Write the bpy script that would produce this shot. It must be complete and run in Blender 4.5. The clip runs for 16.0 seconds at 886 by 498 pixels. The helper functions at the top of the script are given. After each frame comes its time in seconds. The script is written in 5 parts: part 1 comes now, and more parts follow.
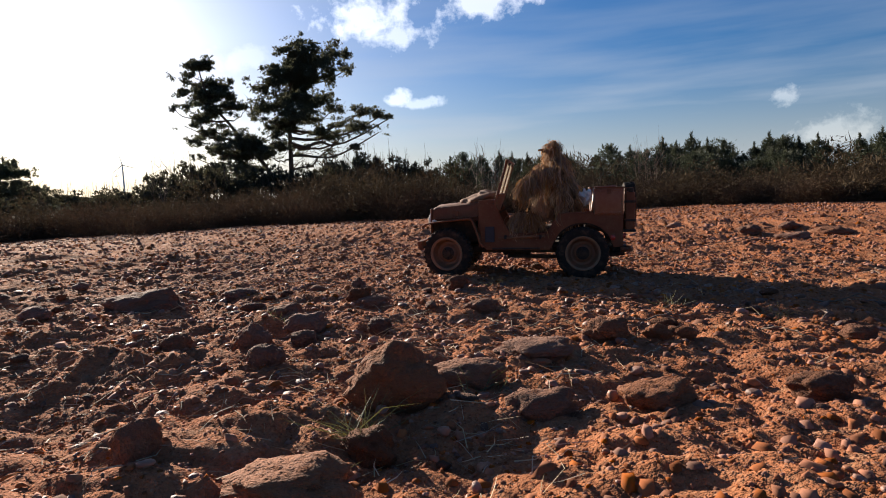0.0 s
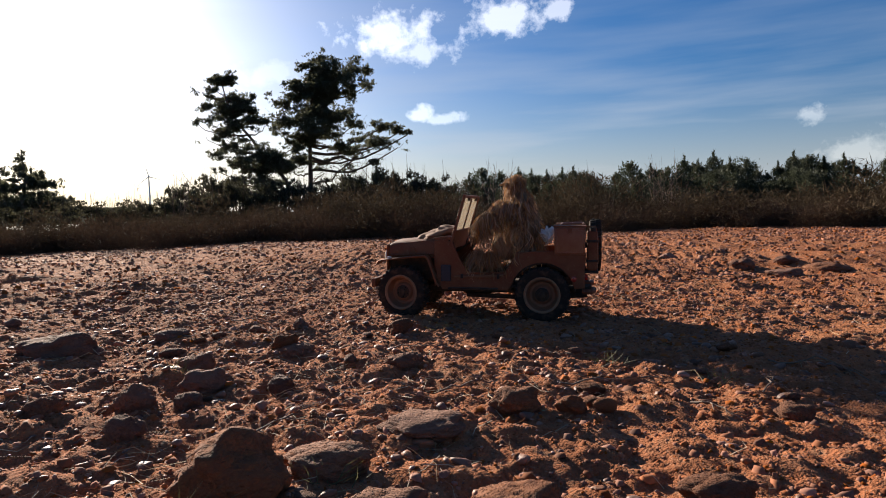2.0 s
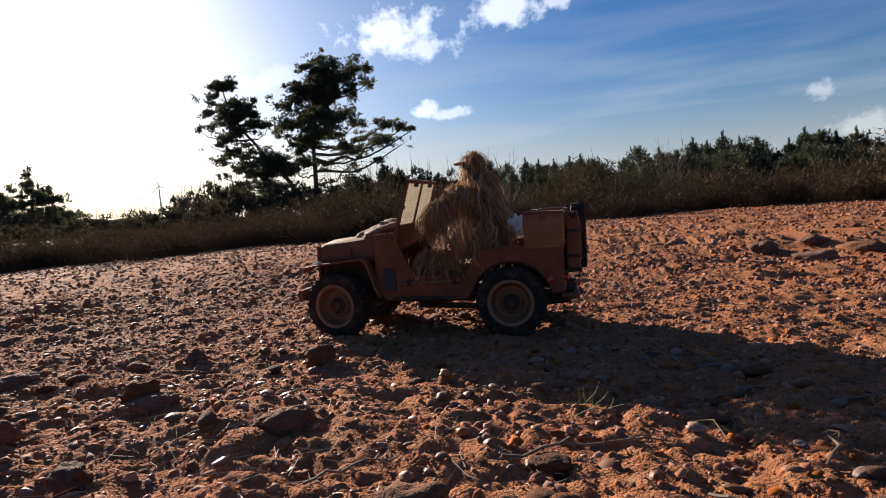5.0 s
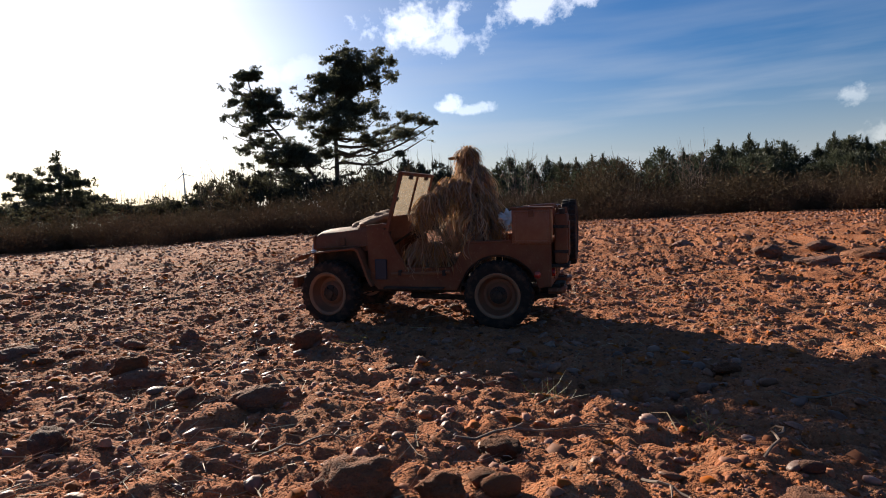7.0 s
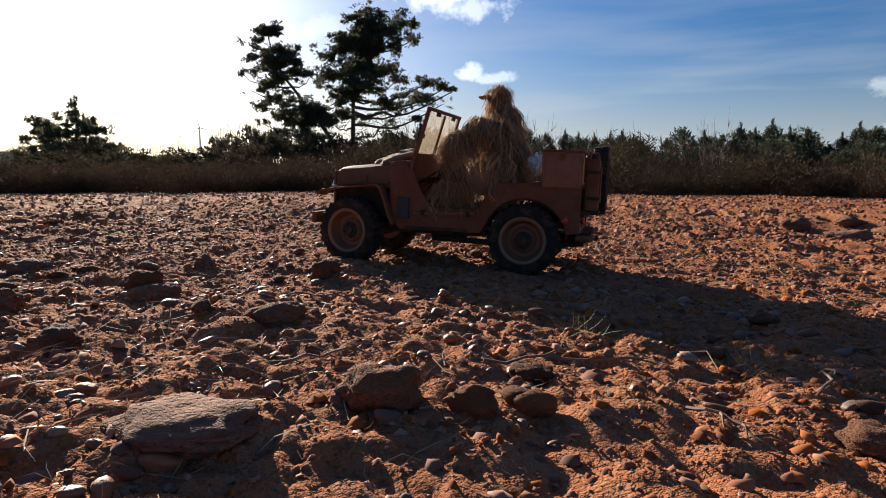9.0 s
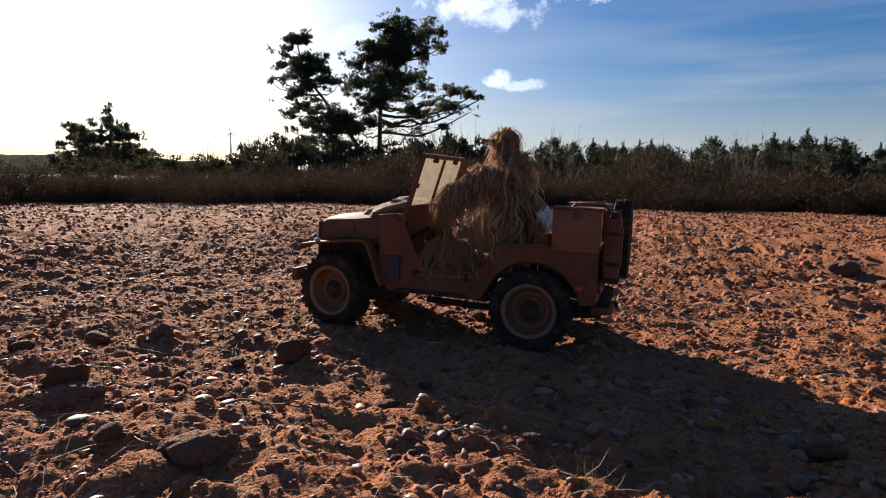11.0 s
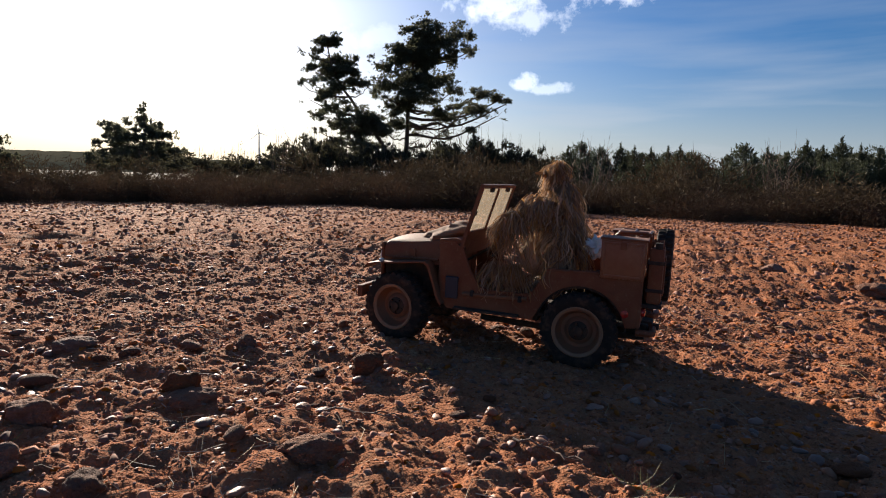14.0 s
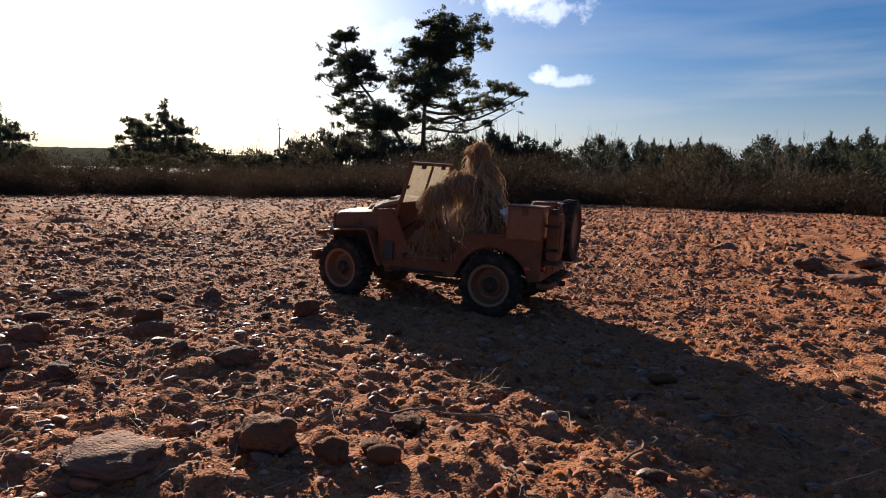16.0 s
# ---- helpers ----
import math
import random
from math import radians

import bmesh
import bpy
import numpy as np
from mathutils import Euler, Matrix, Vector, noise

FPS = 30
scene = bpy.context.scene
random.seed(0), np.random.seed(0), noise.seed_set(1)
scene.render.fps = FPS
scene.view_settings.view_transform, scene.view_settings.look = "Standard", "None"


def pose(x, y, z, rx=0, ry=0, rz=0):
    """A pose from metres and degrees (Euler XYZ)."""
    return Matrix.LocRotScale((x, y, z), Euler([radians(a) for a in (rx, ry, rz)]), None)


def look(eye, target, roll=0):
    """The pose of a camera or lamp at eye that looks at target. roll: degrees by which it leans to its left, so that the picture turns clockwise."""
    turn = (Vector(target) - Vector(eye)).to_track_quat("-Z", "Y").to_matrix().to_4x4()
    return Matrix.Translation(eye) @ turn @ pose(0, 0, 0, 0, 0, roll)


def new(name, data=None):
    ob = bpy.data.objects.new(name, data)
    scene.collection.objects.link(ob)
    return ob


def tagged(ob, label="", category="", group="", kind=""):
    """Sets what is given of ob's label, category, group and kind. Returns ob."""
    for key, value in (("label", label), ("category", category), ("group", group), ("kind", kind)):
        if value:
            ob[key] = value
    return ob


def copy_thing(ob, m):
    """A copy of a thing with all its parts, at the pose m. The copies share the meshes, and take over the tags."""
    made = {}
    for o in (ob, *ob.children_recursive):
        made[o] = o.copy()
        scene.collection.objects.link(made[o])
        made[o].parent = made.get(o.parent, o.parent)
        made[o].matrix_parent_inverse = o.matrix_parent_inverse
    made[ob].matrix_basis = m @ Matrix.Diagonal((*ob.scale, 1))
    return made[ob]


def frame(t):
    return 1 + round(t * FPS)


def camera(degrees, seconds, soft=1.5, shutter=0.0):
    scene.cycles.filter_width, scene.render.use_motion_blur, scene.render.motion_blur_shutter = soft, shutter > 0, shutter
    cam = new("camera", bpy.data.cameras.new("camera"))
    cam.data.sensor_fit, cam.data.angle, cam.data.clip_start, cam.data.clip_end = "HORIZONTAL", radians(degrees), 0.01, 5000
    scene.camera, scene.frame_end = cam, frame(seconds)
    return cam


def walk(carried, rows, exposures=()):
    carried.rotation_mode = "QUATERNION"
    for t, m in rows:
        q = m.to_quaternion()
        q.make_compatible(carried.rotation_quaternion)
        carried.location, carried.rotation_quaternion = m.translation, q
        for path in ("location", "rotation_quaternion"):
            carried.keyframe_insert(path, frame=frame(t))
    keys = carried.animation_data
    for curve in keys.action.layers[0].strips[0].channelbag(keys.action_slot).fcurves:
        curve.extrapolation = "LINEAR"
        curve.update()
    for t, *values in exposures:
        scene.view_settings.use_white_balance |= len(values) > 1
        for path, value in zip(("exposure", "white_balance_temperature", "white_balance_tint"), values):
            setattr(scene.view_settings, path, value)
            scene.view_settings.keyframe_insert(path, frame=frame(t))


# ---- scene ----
cam = camera(71, 16.0, soft=1.0)
walk(cam, [
    (0, pose(0.110, -1.693, 0.217, 84.97, 2.66, 10.24)),
    (0.5, pose(0.106, -1.566, 0.225, 85.07, 3.86, 12.69)),
    (1, pose(0.192, -1.549, 0.215, 85.20, 4.34, 13.05)),
    (1.5, pose(0.278, -1.597, 0.229, 85.18, 1.22, 13.02)),
    (2, pose(0.255, -1.587, 0.262, 86.42, 1.88, 12.11)),
    (2.5, pose(0.247, -1.554, 0.254, 86.52, 2.46, 15.60)),
    (3, pose(0.236, -1.447, 0.225, 85.16, 2.21, 15.60)),
    (5.5, pose(0.366, -1.239, 0.243, 86.18, 5.17, 12.77)),
    (6, pose(0.404, -1.286, 0.235, 86.03, 3.92, 15.87)),
    (6.5, pose(0.386, -1.260, 0.259, 86.84, 2.95, 12.02)),
    (7, pose(0.376, -1.253, 0.233, 85.73, 3.04, 14.87)),
    (7.5, pose(0.375, -1.224, 0.223, 84.44, 0.77, 18.84)),
    (8, pose(0.358, -1.244, 0.217, 84.62, 0.55, 18.55)),
    (8.5, pose(0.342, -1.275, 0.188, 83.73, -0.18, 16.09)),
    (9, pose(0.343, -1.229, 0.178, 82.89, -0.28, 16.16)),
    (9.5, pose(0.349, -1.159, 0.208, 83.81, 1.06, 17.90)),
    (12, pose(0.326, -1.038, 0.264, 83.24, -1.62, 18.78)),
    (12.5, pose(0.275, -1.030, 0.270, 83.13, 0.56, 19.95)),
    (13, pose(0.239, -1.031, 0.278, 82.86, 1.22, 22.88)),
    (13.5, pose(0.297, -1.104, 0.284, 82.64, -1.09, 26.47)),
    (14, pose(0.319, -1.165, 0.303, 83.64, -1.75, 20.89)),
    (14.5, pose(0.366, -1.259, 0.283, 82.64, -2.91, 20.60)),
    (15, pose(0.399, -1.287, 0.250, 82.38, 0.32, 21.30)),
    (15.5, pose(0.499, -1.269, 0.247, 83.29, 1.01, 22.15)),
    (16, pose(0.552, -1.285, 0.275, 83.05, -1.43, 22.66)),
], exposures=((0.0, 1.23),))

# ---- sky and sun ----
SUN_AZ, SUN_EL = -45.0, 17.5


def direction(az, el):
    """Unit vector from an azimuth (from +y towards +x) and a height, in degrees."""
    a, e = radians(az), radians(el)
    return Vector((math.sin(a) * math.cos(e), math.cos(a) * math.cos(e), math.sin(e)))


world = bpy.data.worlds.new("sky")
scene.world = world
world.use_nodes = True


def build_sky():
    nt = world.node_tree
    nt.nodes.clear()
    add = nt.nodes.new

    def link(a, b):
        nt.links.new(a, b)

    def math_node(op, a, b=None, clamp=False):
        n = add("ShaderNodeMath")
        n.operation, n.use_clamp = op, clamp
        for i, v in enumerate((a, b)):
            if v is None:
                continue
            if isinstance(v, (int, float)):
                n.inputs[i].default_value = v
            else:
                link(v, n.inputs[i])
        return n.outputs[0]

    sky = add("ShaderNodeTexSky")
    sky.sky_type, sky.sun_disc = "NISHITA", False
    sky.sun_elevation, sky.sun_rotation = radians(SUN_EL), radians(SUN_AZ)
    sky.air_density, sky.dust_density, sky.ozone_density, sky.altitude = 1.0, 1.5, 3.5, 100
    way = add("ShaderNodeTexCoord").outputs["Generated"]
    fine = add("ShaderNodeTexNoise")
    fine.inputs["Scale"].default_value, fine.inputs["Detail"].default_value = 26, 7
    fine.inputs["Roughness"].default_value = 0.62
    link(way, fine.inputs["Vector"])
    wob = math_node("SUBTRACT", fine.outputs["Fac"], 0.5)
    cover = None
    # cumulus puffs: azimuth, height, half width, half height (degrees), thickness
    for az, el, w, h, thick in ((-18.9, 15.6, 4.6, 2.3, 1.0), (-17.0, 14.0, 3.4, 1.3, 0.8), (-8.6, 16.6, 3.6, 2.0, 1.0), (-4.0, 16.8, 1.2, 0.9, 0.8), (-16.6, 8.6, 1.5, 1.0, 0.8), (-14.6, 8.2, 2.2, 0.6, 0.6),
                                (15.9, 6.4, 1.3, 0.9, 0.4), (18.6, 3.6, 3.0, 1.4, 0.35), (-51.0, 11.2, 4.0, 2.3, 0.9), (-58.0, 7.0, 4.0, 1.2, 0.6), (-30, 12.2, 3.0, 1.0, 0.22), (34, 9, 6, 3, 0.8), (70, 16, 9, 5, 0.9)):
        turn = add("ShaderNodeVectorRotate")
        turn.rotation_type = "Z_AXIS"
        turn.inputs["Angle"].default_value = radians(az + 2.6)
        link(way, turn.inputs["Vector"])
        part_xyz = add("ShaderNodeSeparateXYZ")
        link(turn.outputs[0], part_xyz.inputs[0])
        u = math_node("DIVIDE", part_xyz.outputs["X"], math.sin(radians(w)))
        v = math_node("DIVIDE", math_node("SUBTRACT", part_xyz.outputs["Z"], math.sin(radians(el))), math.sin(radians(h)))
        d = math_node("SQRT", math_node("ADD", math_node("MULTIPLY", u, u), math_node("MULTIPLY", v, v)))
        d = math_node("ADD", d, math_node("MULTIPLY", wob, -3.4))
        ahead = math_node("GREATER_THAN", part_xyz.outputs["Y"], 0.0)
        m = math_node("MULTIPLY", math_node("SUBTRACT", 1.0, d), 1.6 if w > 2.5 else 2.0, True)
        m = math_node("MULTIPLY", math_node("MULTIPLY", m, thick), ahead)
        cover = m if cover is None else math_node("MAXIMUM", cover, m)
    # thin streaks of high cloud, thickest low down
    flat = add("ShaderNodeMapping")
    flat.inputs["Scale"].default_value = (1.2, 1.2, 11)
    link(way, flat.inputs["Vector"])
    veil = add("ShaderNodeTexNoise")
    veil.inputs["Scale"].default_value, veil.inputs["Detail"].default_value = 2.6, 5
    link(flat.outputs[0], veil.inputs["Vector"])
    streak = math_node("MULTIPLY", math_node("SUBTRACT", veil.outputs["Fac"], 0.36), 1.7, True)
    z = add("ShaderNodeSeparateXYZ")
    link(way, z.inputs[0])
    low = math_node("SUBTRACT", 1.0, math_node("MULTIPLY", z.outputs["Z"], 4.0), True)
    streak = math_node("MULTIPLY", streak, math_node("ADD", math_node("MULTIPLY", low, 0.85), 0.24))
    streak = math_node("MAXIMUM", streak, math_node("MULTIPLY", math_node("MULTIPLY", low, low), math_node("MULTIPLY", low, 0.85)))
    mix1 = add("ShaderNodeMix")
    mix1.data_type = "RGBA"
    link(streak, mix1.inputs["Factor"])
    tint = add("ShaderNodeHueSaturation")
    tint.inputs["Saturation"].default_value = 1.28
    deep = add("ShaderNodeMix")
    deep.data_type, deep.blend_type = "RGBA", "MULTIPLY"
    deep.inputs["Factor"].default_value = 1.0
    link(sky.outputs[0], deep.inputs["A"])
    deep.inputs["B"].default_value = (0.92, 1.0, 1.20, 1)
    link(deep.outputs["Result"], tint.inputs["Color"])
    link(tint.outputs[0], mix1.inputs["A"])
    mix1.inputs["B"].default_value = (7.6, 8.2, 9.2, 1)
    mix2 = add("ShaderNodeMix")
    mix2.data_type, mix2.blend_type = "RGBA", "ADD"
    link(cover, mix2.inputs["Factor"])
    link(mix1.outputs["Result"], mix2.inputs["A"])
    mix2.inputs["B"].default_value = (9.0, 8.4, 7.4, 1)
    bg = add("ShaderNodeBackground")
    bg.inputs["Strength"].default_value = 0.034
    link(mix2.outputs["Result"], bg.inputs["Color"])
    out = add("ShaderNodeOutputWorld")
    link(bg.outputs[0], out.inputs["Surface"])


build_sky()
sun = new("sun", bpy.data.lights.new("sun", "SUN"))
sun.data.energy, sun.data.angle, sun.data.color = 5.0, radians(0.55), (1.0, 0.89, 0.74)
sun.matrix_world = look(direction(SUN_AZ, SUN_EL) * 50, (0, 0, 0))


# ---- materials ----
def material(name, colour, rough=0.7, metal=0.0, spots=(), bump=0.0, bump_scale=200.0, vary=0.0, island=False, spec=0.5, through_light=0.0, bump_depth=0.0):
    """A node material. spots: (colour, noise scale, threshold, softness, strength) layers; vary: value change piece by piece."""
    m = bpy.data.materials.new(name)
    m.use_nodes = True
    nt = m.node_tree
    b = nt.nodes["Principled BSDF"]
    b.inputs["Roughness"].default_value, b.inputs["Metallic"].default_value = rough, metal
    b.inputs["Specular IOR Level"].default_value = spec
    add, link = nt.nodes.new, nt.links.new
    where = add("ShaderNodeTexCoord").outputs["Object"]
    rgb = add("ShaderNodeRGB")
    rgb.outputs[0].default_value = (*colour, 1)
    col = rgb.outputs[0]
    for c, scale, level, soft, strength in spots:
        n = add("ShaderNodeTexNoise")
        n.inputs["Scale"].default_value, n.inputs["Detail"].default_value, n.inputs["Roughness"].default_value = scale, 6, 0.65
        link(where, n.inputs["Vector"])
        r = add("ShaderNodeMapRange")
        r.inputs["From Min"].default_value, r.inputs["From Max"].default_value = level - soft, level + soft
        r.inputs["To Max"].default_value = strength
        link(n.outputs["Fac"], r.inputs["Value"])
        mx = add("ShaderNodeMix")
        mx.data_type = "RGBA"
        link(r.outputs[0], mx.inputs["Factor"])
        link(col, mx.inputs["A"])
        mx.inputs["B"].default_value = (*c, 1)
        col = mx.outputs["Result"]
    if vary:
        hsv = add("ShaderNodeHueSaturation")
        rnd = add("ShaderNodeNewGeometry").outputs["Random Per Island"] if island else add("ShaderNodeObjectInfo").outputs["Random"]
        r = add("ShaderNodeMapRange")
        r.inputs["To Min"].default_value, r.inputs["To Max"].default_value = 1 - vary, 1 + vary
        link(rnd, r.inputs["Value"])
        link(r.outputs[0], hsv.inputs["Value"])
        sat = add("ShaderNodeMath")
        sat.operation = "MULTIPLY_ADD"
        fr = add("ShaderNodeMath")
        fr.operation = "FRACT"
        mul = add("ShaderNodeMath")
        mul.operation, mul.inputs[1].default_value = "MULTIPLY", 7.31
        link(rnd, mul.inputs[0])
        link(mul.outputs[0], fr.inputs[0])
        link(fr.outputs[0], sat.inputs[0])
        sat.inputs[1].default_value, sat.inputs[2].default_value = vary, 1 - vary * 0.6
        link(sat.outputs[0], hsv.inputs["Saturation"])
        link(col, hsv.inputs["Color"])
        col = hsv.outputs[0]
    link(col, b.inputs["Base Color"])
    if bump:
        n = add("ShaderNodeTexNoise")
        n.inputs["Scale"].default_value, n.inputs["Detail"].default_value = bump_scale, 5
        link(where, n.inputs["Vector"])
        bp = add("ShaderNodeBump")
        bp.inputs["Strength"].default_value, bp.inputs["Distance"].default_value = bump, bump_depth or 0.6 / bump_scale
        link(n.outputs["Fac"], bp.inputs["Height"])
        link(bp.outputs[0], b.inputs["Normal"])
    if through_light:
        tr = add("ShaderNodeBsdfTranslucent")
        link(col, tr.inputs["Color"])
        ms = add("ShaderNodeMixShader")
        ms.inputs[0].default_value = through_light
        link(b.outputs[0], ms.inputs[1])
        link(tr.outputs[0], ms.inputs[2])
        link(ms.outputs[0], nt.nodes["Material Output"].inputs["Surface"])
    return m


SOIL = material("red_sandy_soil", (0.345, 0.128, 0.061), 0.91, spots=(((0.41, 0.168, 0.078), 1.7, 0.56, 0.14, 0.7), ((0.198, 0.083, 0.040), 5.5, 0.58, 0.10, 0.6), ((0.333, 0.198, 0.119), 38, 0.60, 0.08, 0.6), ((0.135, 0.048, 0.023), 90, 0.60, 0.06, 0.6), ((0.396, 0.261, 0.175), 230, 0.64, 0.05, 0.7), ((0.103, 0.043, 0.023), 310, 0.62, 0.05, 0.6)), bump=1.0, bump_scale=130, spec=0.045)
STONE = material("dusty_sandstone", (0.205, 0.086, 0.048), 0.9, spots=(((0.230, 0.094, 0.046), 9, 0.55, 0.10, 0.8), ((0.120, 0.062, 0.042), 25, 0.58, 0.08, 0.5), ((0.30, 0.19, 0.13), 120, 0.66, 0.04, 0.5)), bump=0.9, bump_scale=14, bump_depth=0.0045, vary=0.30, spec=0.2)
PEBBLE = material("mixed_river_pebbles", (0.205, 0.086, 0.048), 0.60, spots=(((0.33, 0.22, 0.155), 14, 0.64, 0.03, 0.5), ((0.290, 0.123, 0.062), 30, 0.52, 0.06, 0.5)), vary=0.42, island=True, spec=0.36, bump=0.4, bump_scale=160)


def cover_far_ground(mat):
    """Beyond the bare patch the soil is hidden by brown heath."""
    nt = mat.node_tree
    b = nt.nodes["Principled BSDF"]
    col = b.inputs["Base Color"].links[0].from_socket
    where = nt.nodes.new("ShaderNodeTexCoord").outputs["Object"]
    far = nt.nodes.new("ShaderNodeVectorMath")
    far.operation = "LENGTH"
    nt.links.new(where, far.inputs[0])
    r = nt.nodes.new("ShaderNodeMapRange")
    r.inputs["From Min"].default_value, r.inputs["From Max"].default_value = 10.0, 14.0
    nt.links.new(far.outputs["Value"], r.inputs["Value"])
    mx = nt.nodes.new("ShaderNodeMix")
    mx.data_type = "RGBA"
    nt.links.new(r.outputs[0], mx.inputs["Factor"])
    nt.links.new(col, mx.inputs["A"])
    mx.inputs["B"].default_value = (0.06, 0.05, 0.03, 1)
    nt.links.new(mx.outputs["Result"], b.inputs["Base Color"])


cover_far_ground(SOIL)


def crumbly(mat, scale, depth):
    """Grains over the surface, on top of its broad relief."""
    nt = mat.node_tree
    b = nt.nodes["Principled BSDF"]
    where = nt.nodes.new("ShaderNodeTexCoord").outputs["Object"]
    last = b.inputs["Normal"].links[0].from_socket
    for k, d in ((1.0, 1.0), (2.7, 0.45)):
        cells = nt.nodes.new("ShaderNodeTexVoronoi")
        cells.inputs["Scale"].default_value = scale * k
        nt.links.new(where, cells.inputs["Vector"])
        bp = nt.nodes.new("ShaderNodeBump")
        bp.invert = True
        bp.inputs["Strength"].default_value, bp.inputs["Distance"].default_value = 0.8, depth * d
        nt.links.new(cells.outputs["Distance"], bp.inputs["Height"])
        nt.links.new(last, bp.inputs["Normal"])
        last = bp.outputs[0]
    nt.links.new(last, b.inputs["Normal"])


crumbly(SOIL, 270, 0.0024)
crumbly(STONE, 24, 0.0016)
CLOD = material("dry_soil_clods", (0.325, 0.109, 0.045), 0.82, spots=(((0.170, 0.072, 0.040), 60, 0.5, 0.1, 0.7),), vary=0.42, island=True, spec=0.11)
PAINT = material("dusty_desert_paint", (0.139, 0.043, 0.017), 0.68, spots=(((0.197, 0.090, 0.043), 14, 0.58, 0.12, 0.6), ((0.098, 0.037, 0.016), 40, 0.62, 0.08, 0.6), ((0.246, 0.139, 0.078), 150, 0.64, 0.06, 0.4)), bump=0.25, bump_scale=400, spec=0.3)
BOXPAINT = material("orange_brown_paint", (0.19, 0.054, 0.018), 0.45, spots=(((0.25, 0.11, 0.05), 25, 0.56, 0.10, 0.6), ((0.20, 0.06, 0.02), 60, 0.62, 0.08, 0.5)), bump=0.15, bump_scale=500)
DARK = material("grimy_black_metal", (0.033, 0.024, 0.019), 0.82, spots=(((0.14, 0.075, 0.04), 40, 0.58, 0.12, 0.6),), spec=0.25)
RUBBER = material("dusty_black_rubber", (0.020, 0.016, 0.013), 0.9, spots=(((0.13, 0.07, 0.04), 60, 0.60, 0.12, 0.6),), bump=0.3, bump_scale=700, spec=0.2)
RIM = material("dusty_wheel_paint", (0.17, 0.068, 0.032), 0.6, spots=(((0.12, 0.06, 0.03), 50, 0.55, 0.12, 0.7),))
RING = material("dust_caked_bead", (0.22, 0.115, 0.060), 0.85, spots=(((0.22, 0.13, 0.08), 90, 0.55, 0.1, 0.7),))
CANVAS = material("dusty_tan_canvas", (0.17, 0.074, 0.036), 0.9, spots=(((0.24, 0.12, 0.055), 22, 0.55, 0.12, 0.7),), bump=0.5, bump_scale=900)
SEAT = material("brown_seat_cloth", (0.10, 0.055, 0.03), 0.9, bump=0.4, bump_scale=900)
CLOTH = material("white_cotton_cloth", (0.72, 0.70, 0.66), 0.9, bump=0.3, bump_scale=300)
STRAW = material("raw_jute_strands", (0.38, 0.215, 0.105), 0.85, vary=0.5, island=True, through_light=0.42)
LAMP = material("headlamp_glass", (0.5, 0.48, 0.44), 0.15)
RED = material("red_lens", (0.30, 0.02, 0.015), 0.25)
# needle colour of the big and lone pines, lightened for haze towards the sun
NEEDLE = material("pine_needles", (0.108, 0.108, 0.066), 0.6, vary=0.35, island=True, through_light=0.5, spec=0.3)
# darker needle copy for the young row: its backlit shade put into colour
SHADENEEDLE = material("shaded_young_needles", (0.058, 0.064, 0.036), 0.7, vary=0.35, island=True, through_light=0.25, spec=0.2)
BARK = material("pine_bark", (0.085, 0.058, 0.042), 0.9, spots=(((0.15, 0.085, 0.05), 6, 0.55, 0.12, 0.6),))
HEATHER = material("heather_sprigs", (0.078, 0.048, 0.030), 0.95, vary=0.15, island=True, through_light=0.14, spec=0.06)
BUSHLEAF = material("bush_leaves", (0.062, 0.056, 0.032), 0.75, vary=0.5, island=True, through_light=0.4, spec=0.25)
SHRUB = material("heath_shrub_twigs", (0.076, 0.053, 0.031), 0.95, vary=0.15, island=True, through_light=0.14, spec=0.06)
DRYGRASS = material("dry_grass_blades", (0.066, 0.048, 0.028), 0.85, vary=0.35, island=True, through_light=0.2, spec=0.2)
TWIG = material("dry_twigs", (0.16, 0.10, 0.065), 0.85, vary=0.3, island=True)
WHITEPAINT = material("white_turbine_paint", (0.75, 0.76, 0.78), 0.5)
HILL = material("far_wooded_hill", (0.06, 0.065, 0.05), 0.95, spots=(((0.11, 0.10, 0.07), 0.02, 0.5, 0.1, 0.7),), spec=0.0)


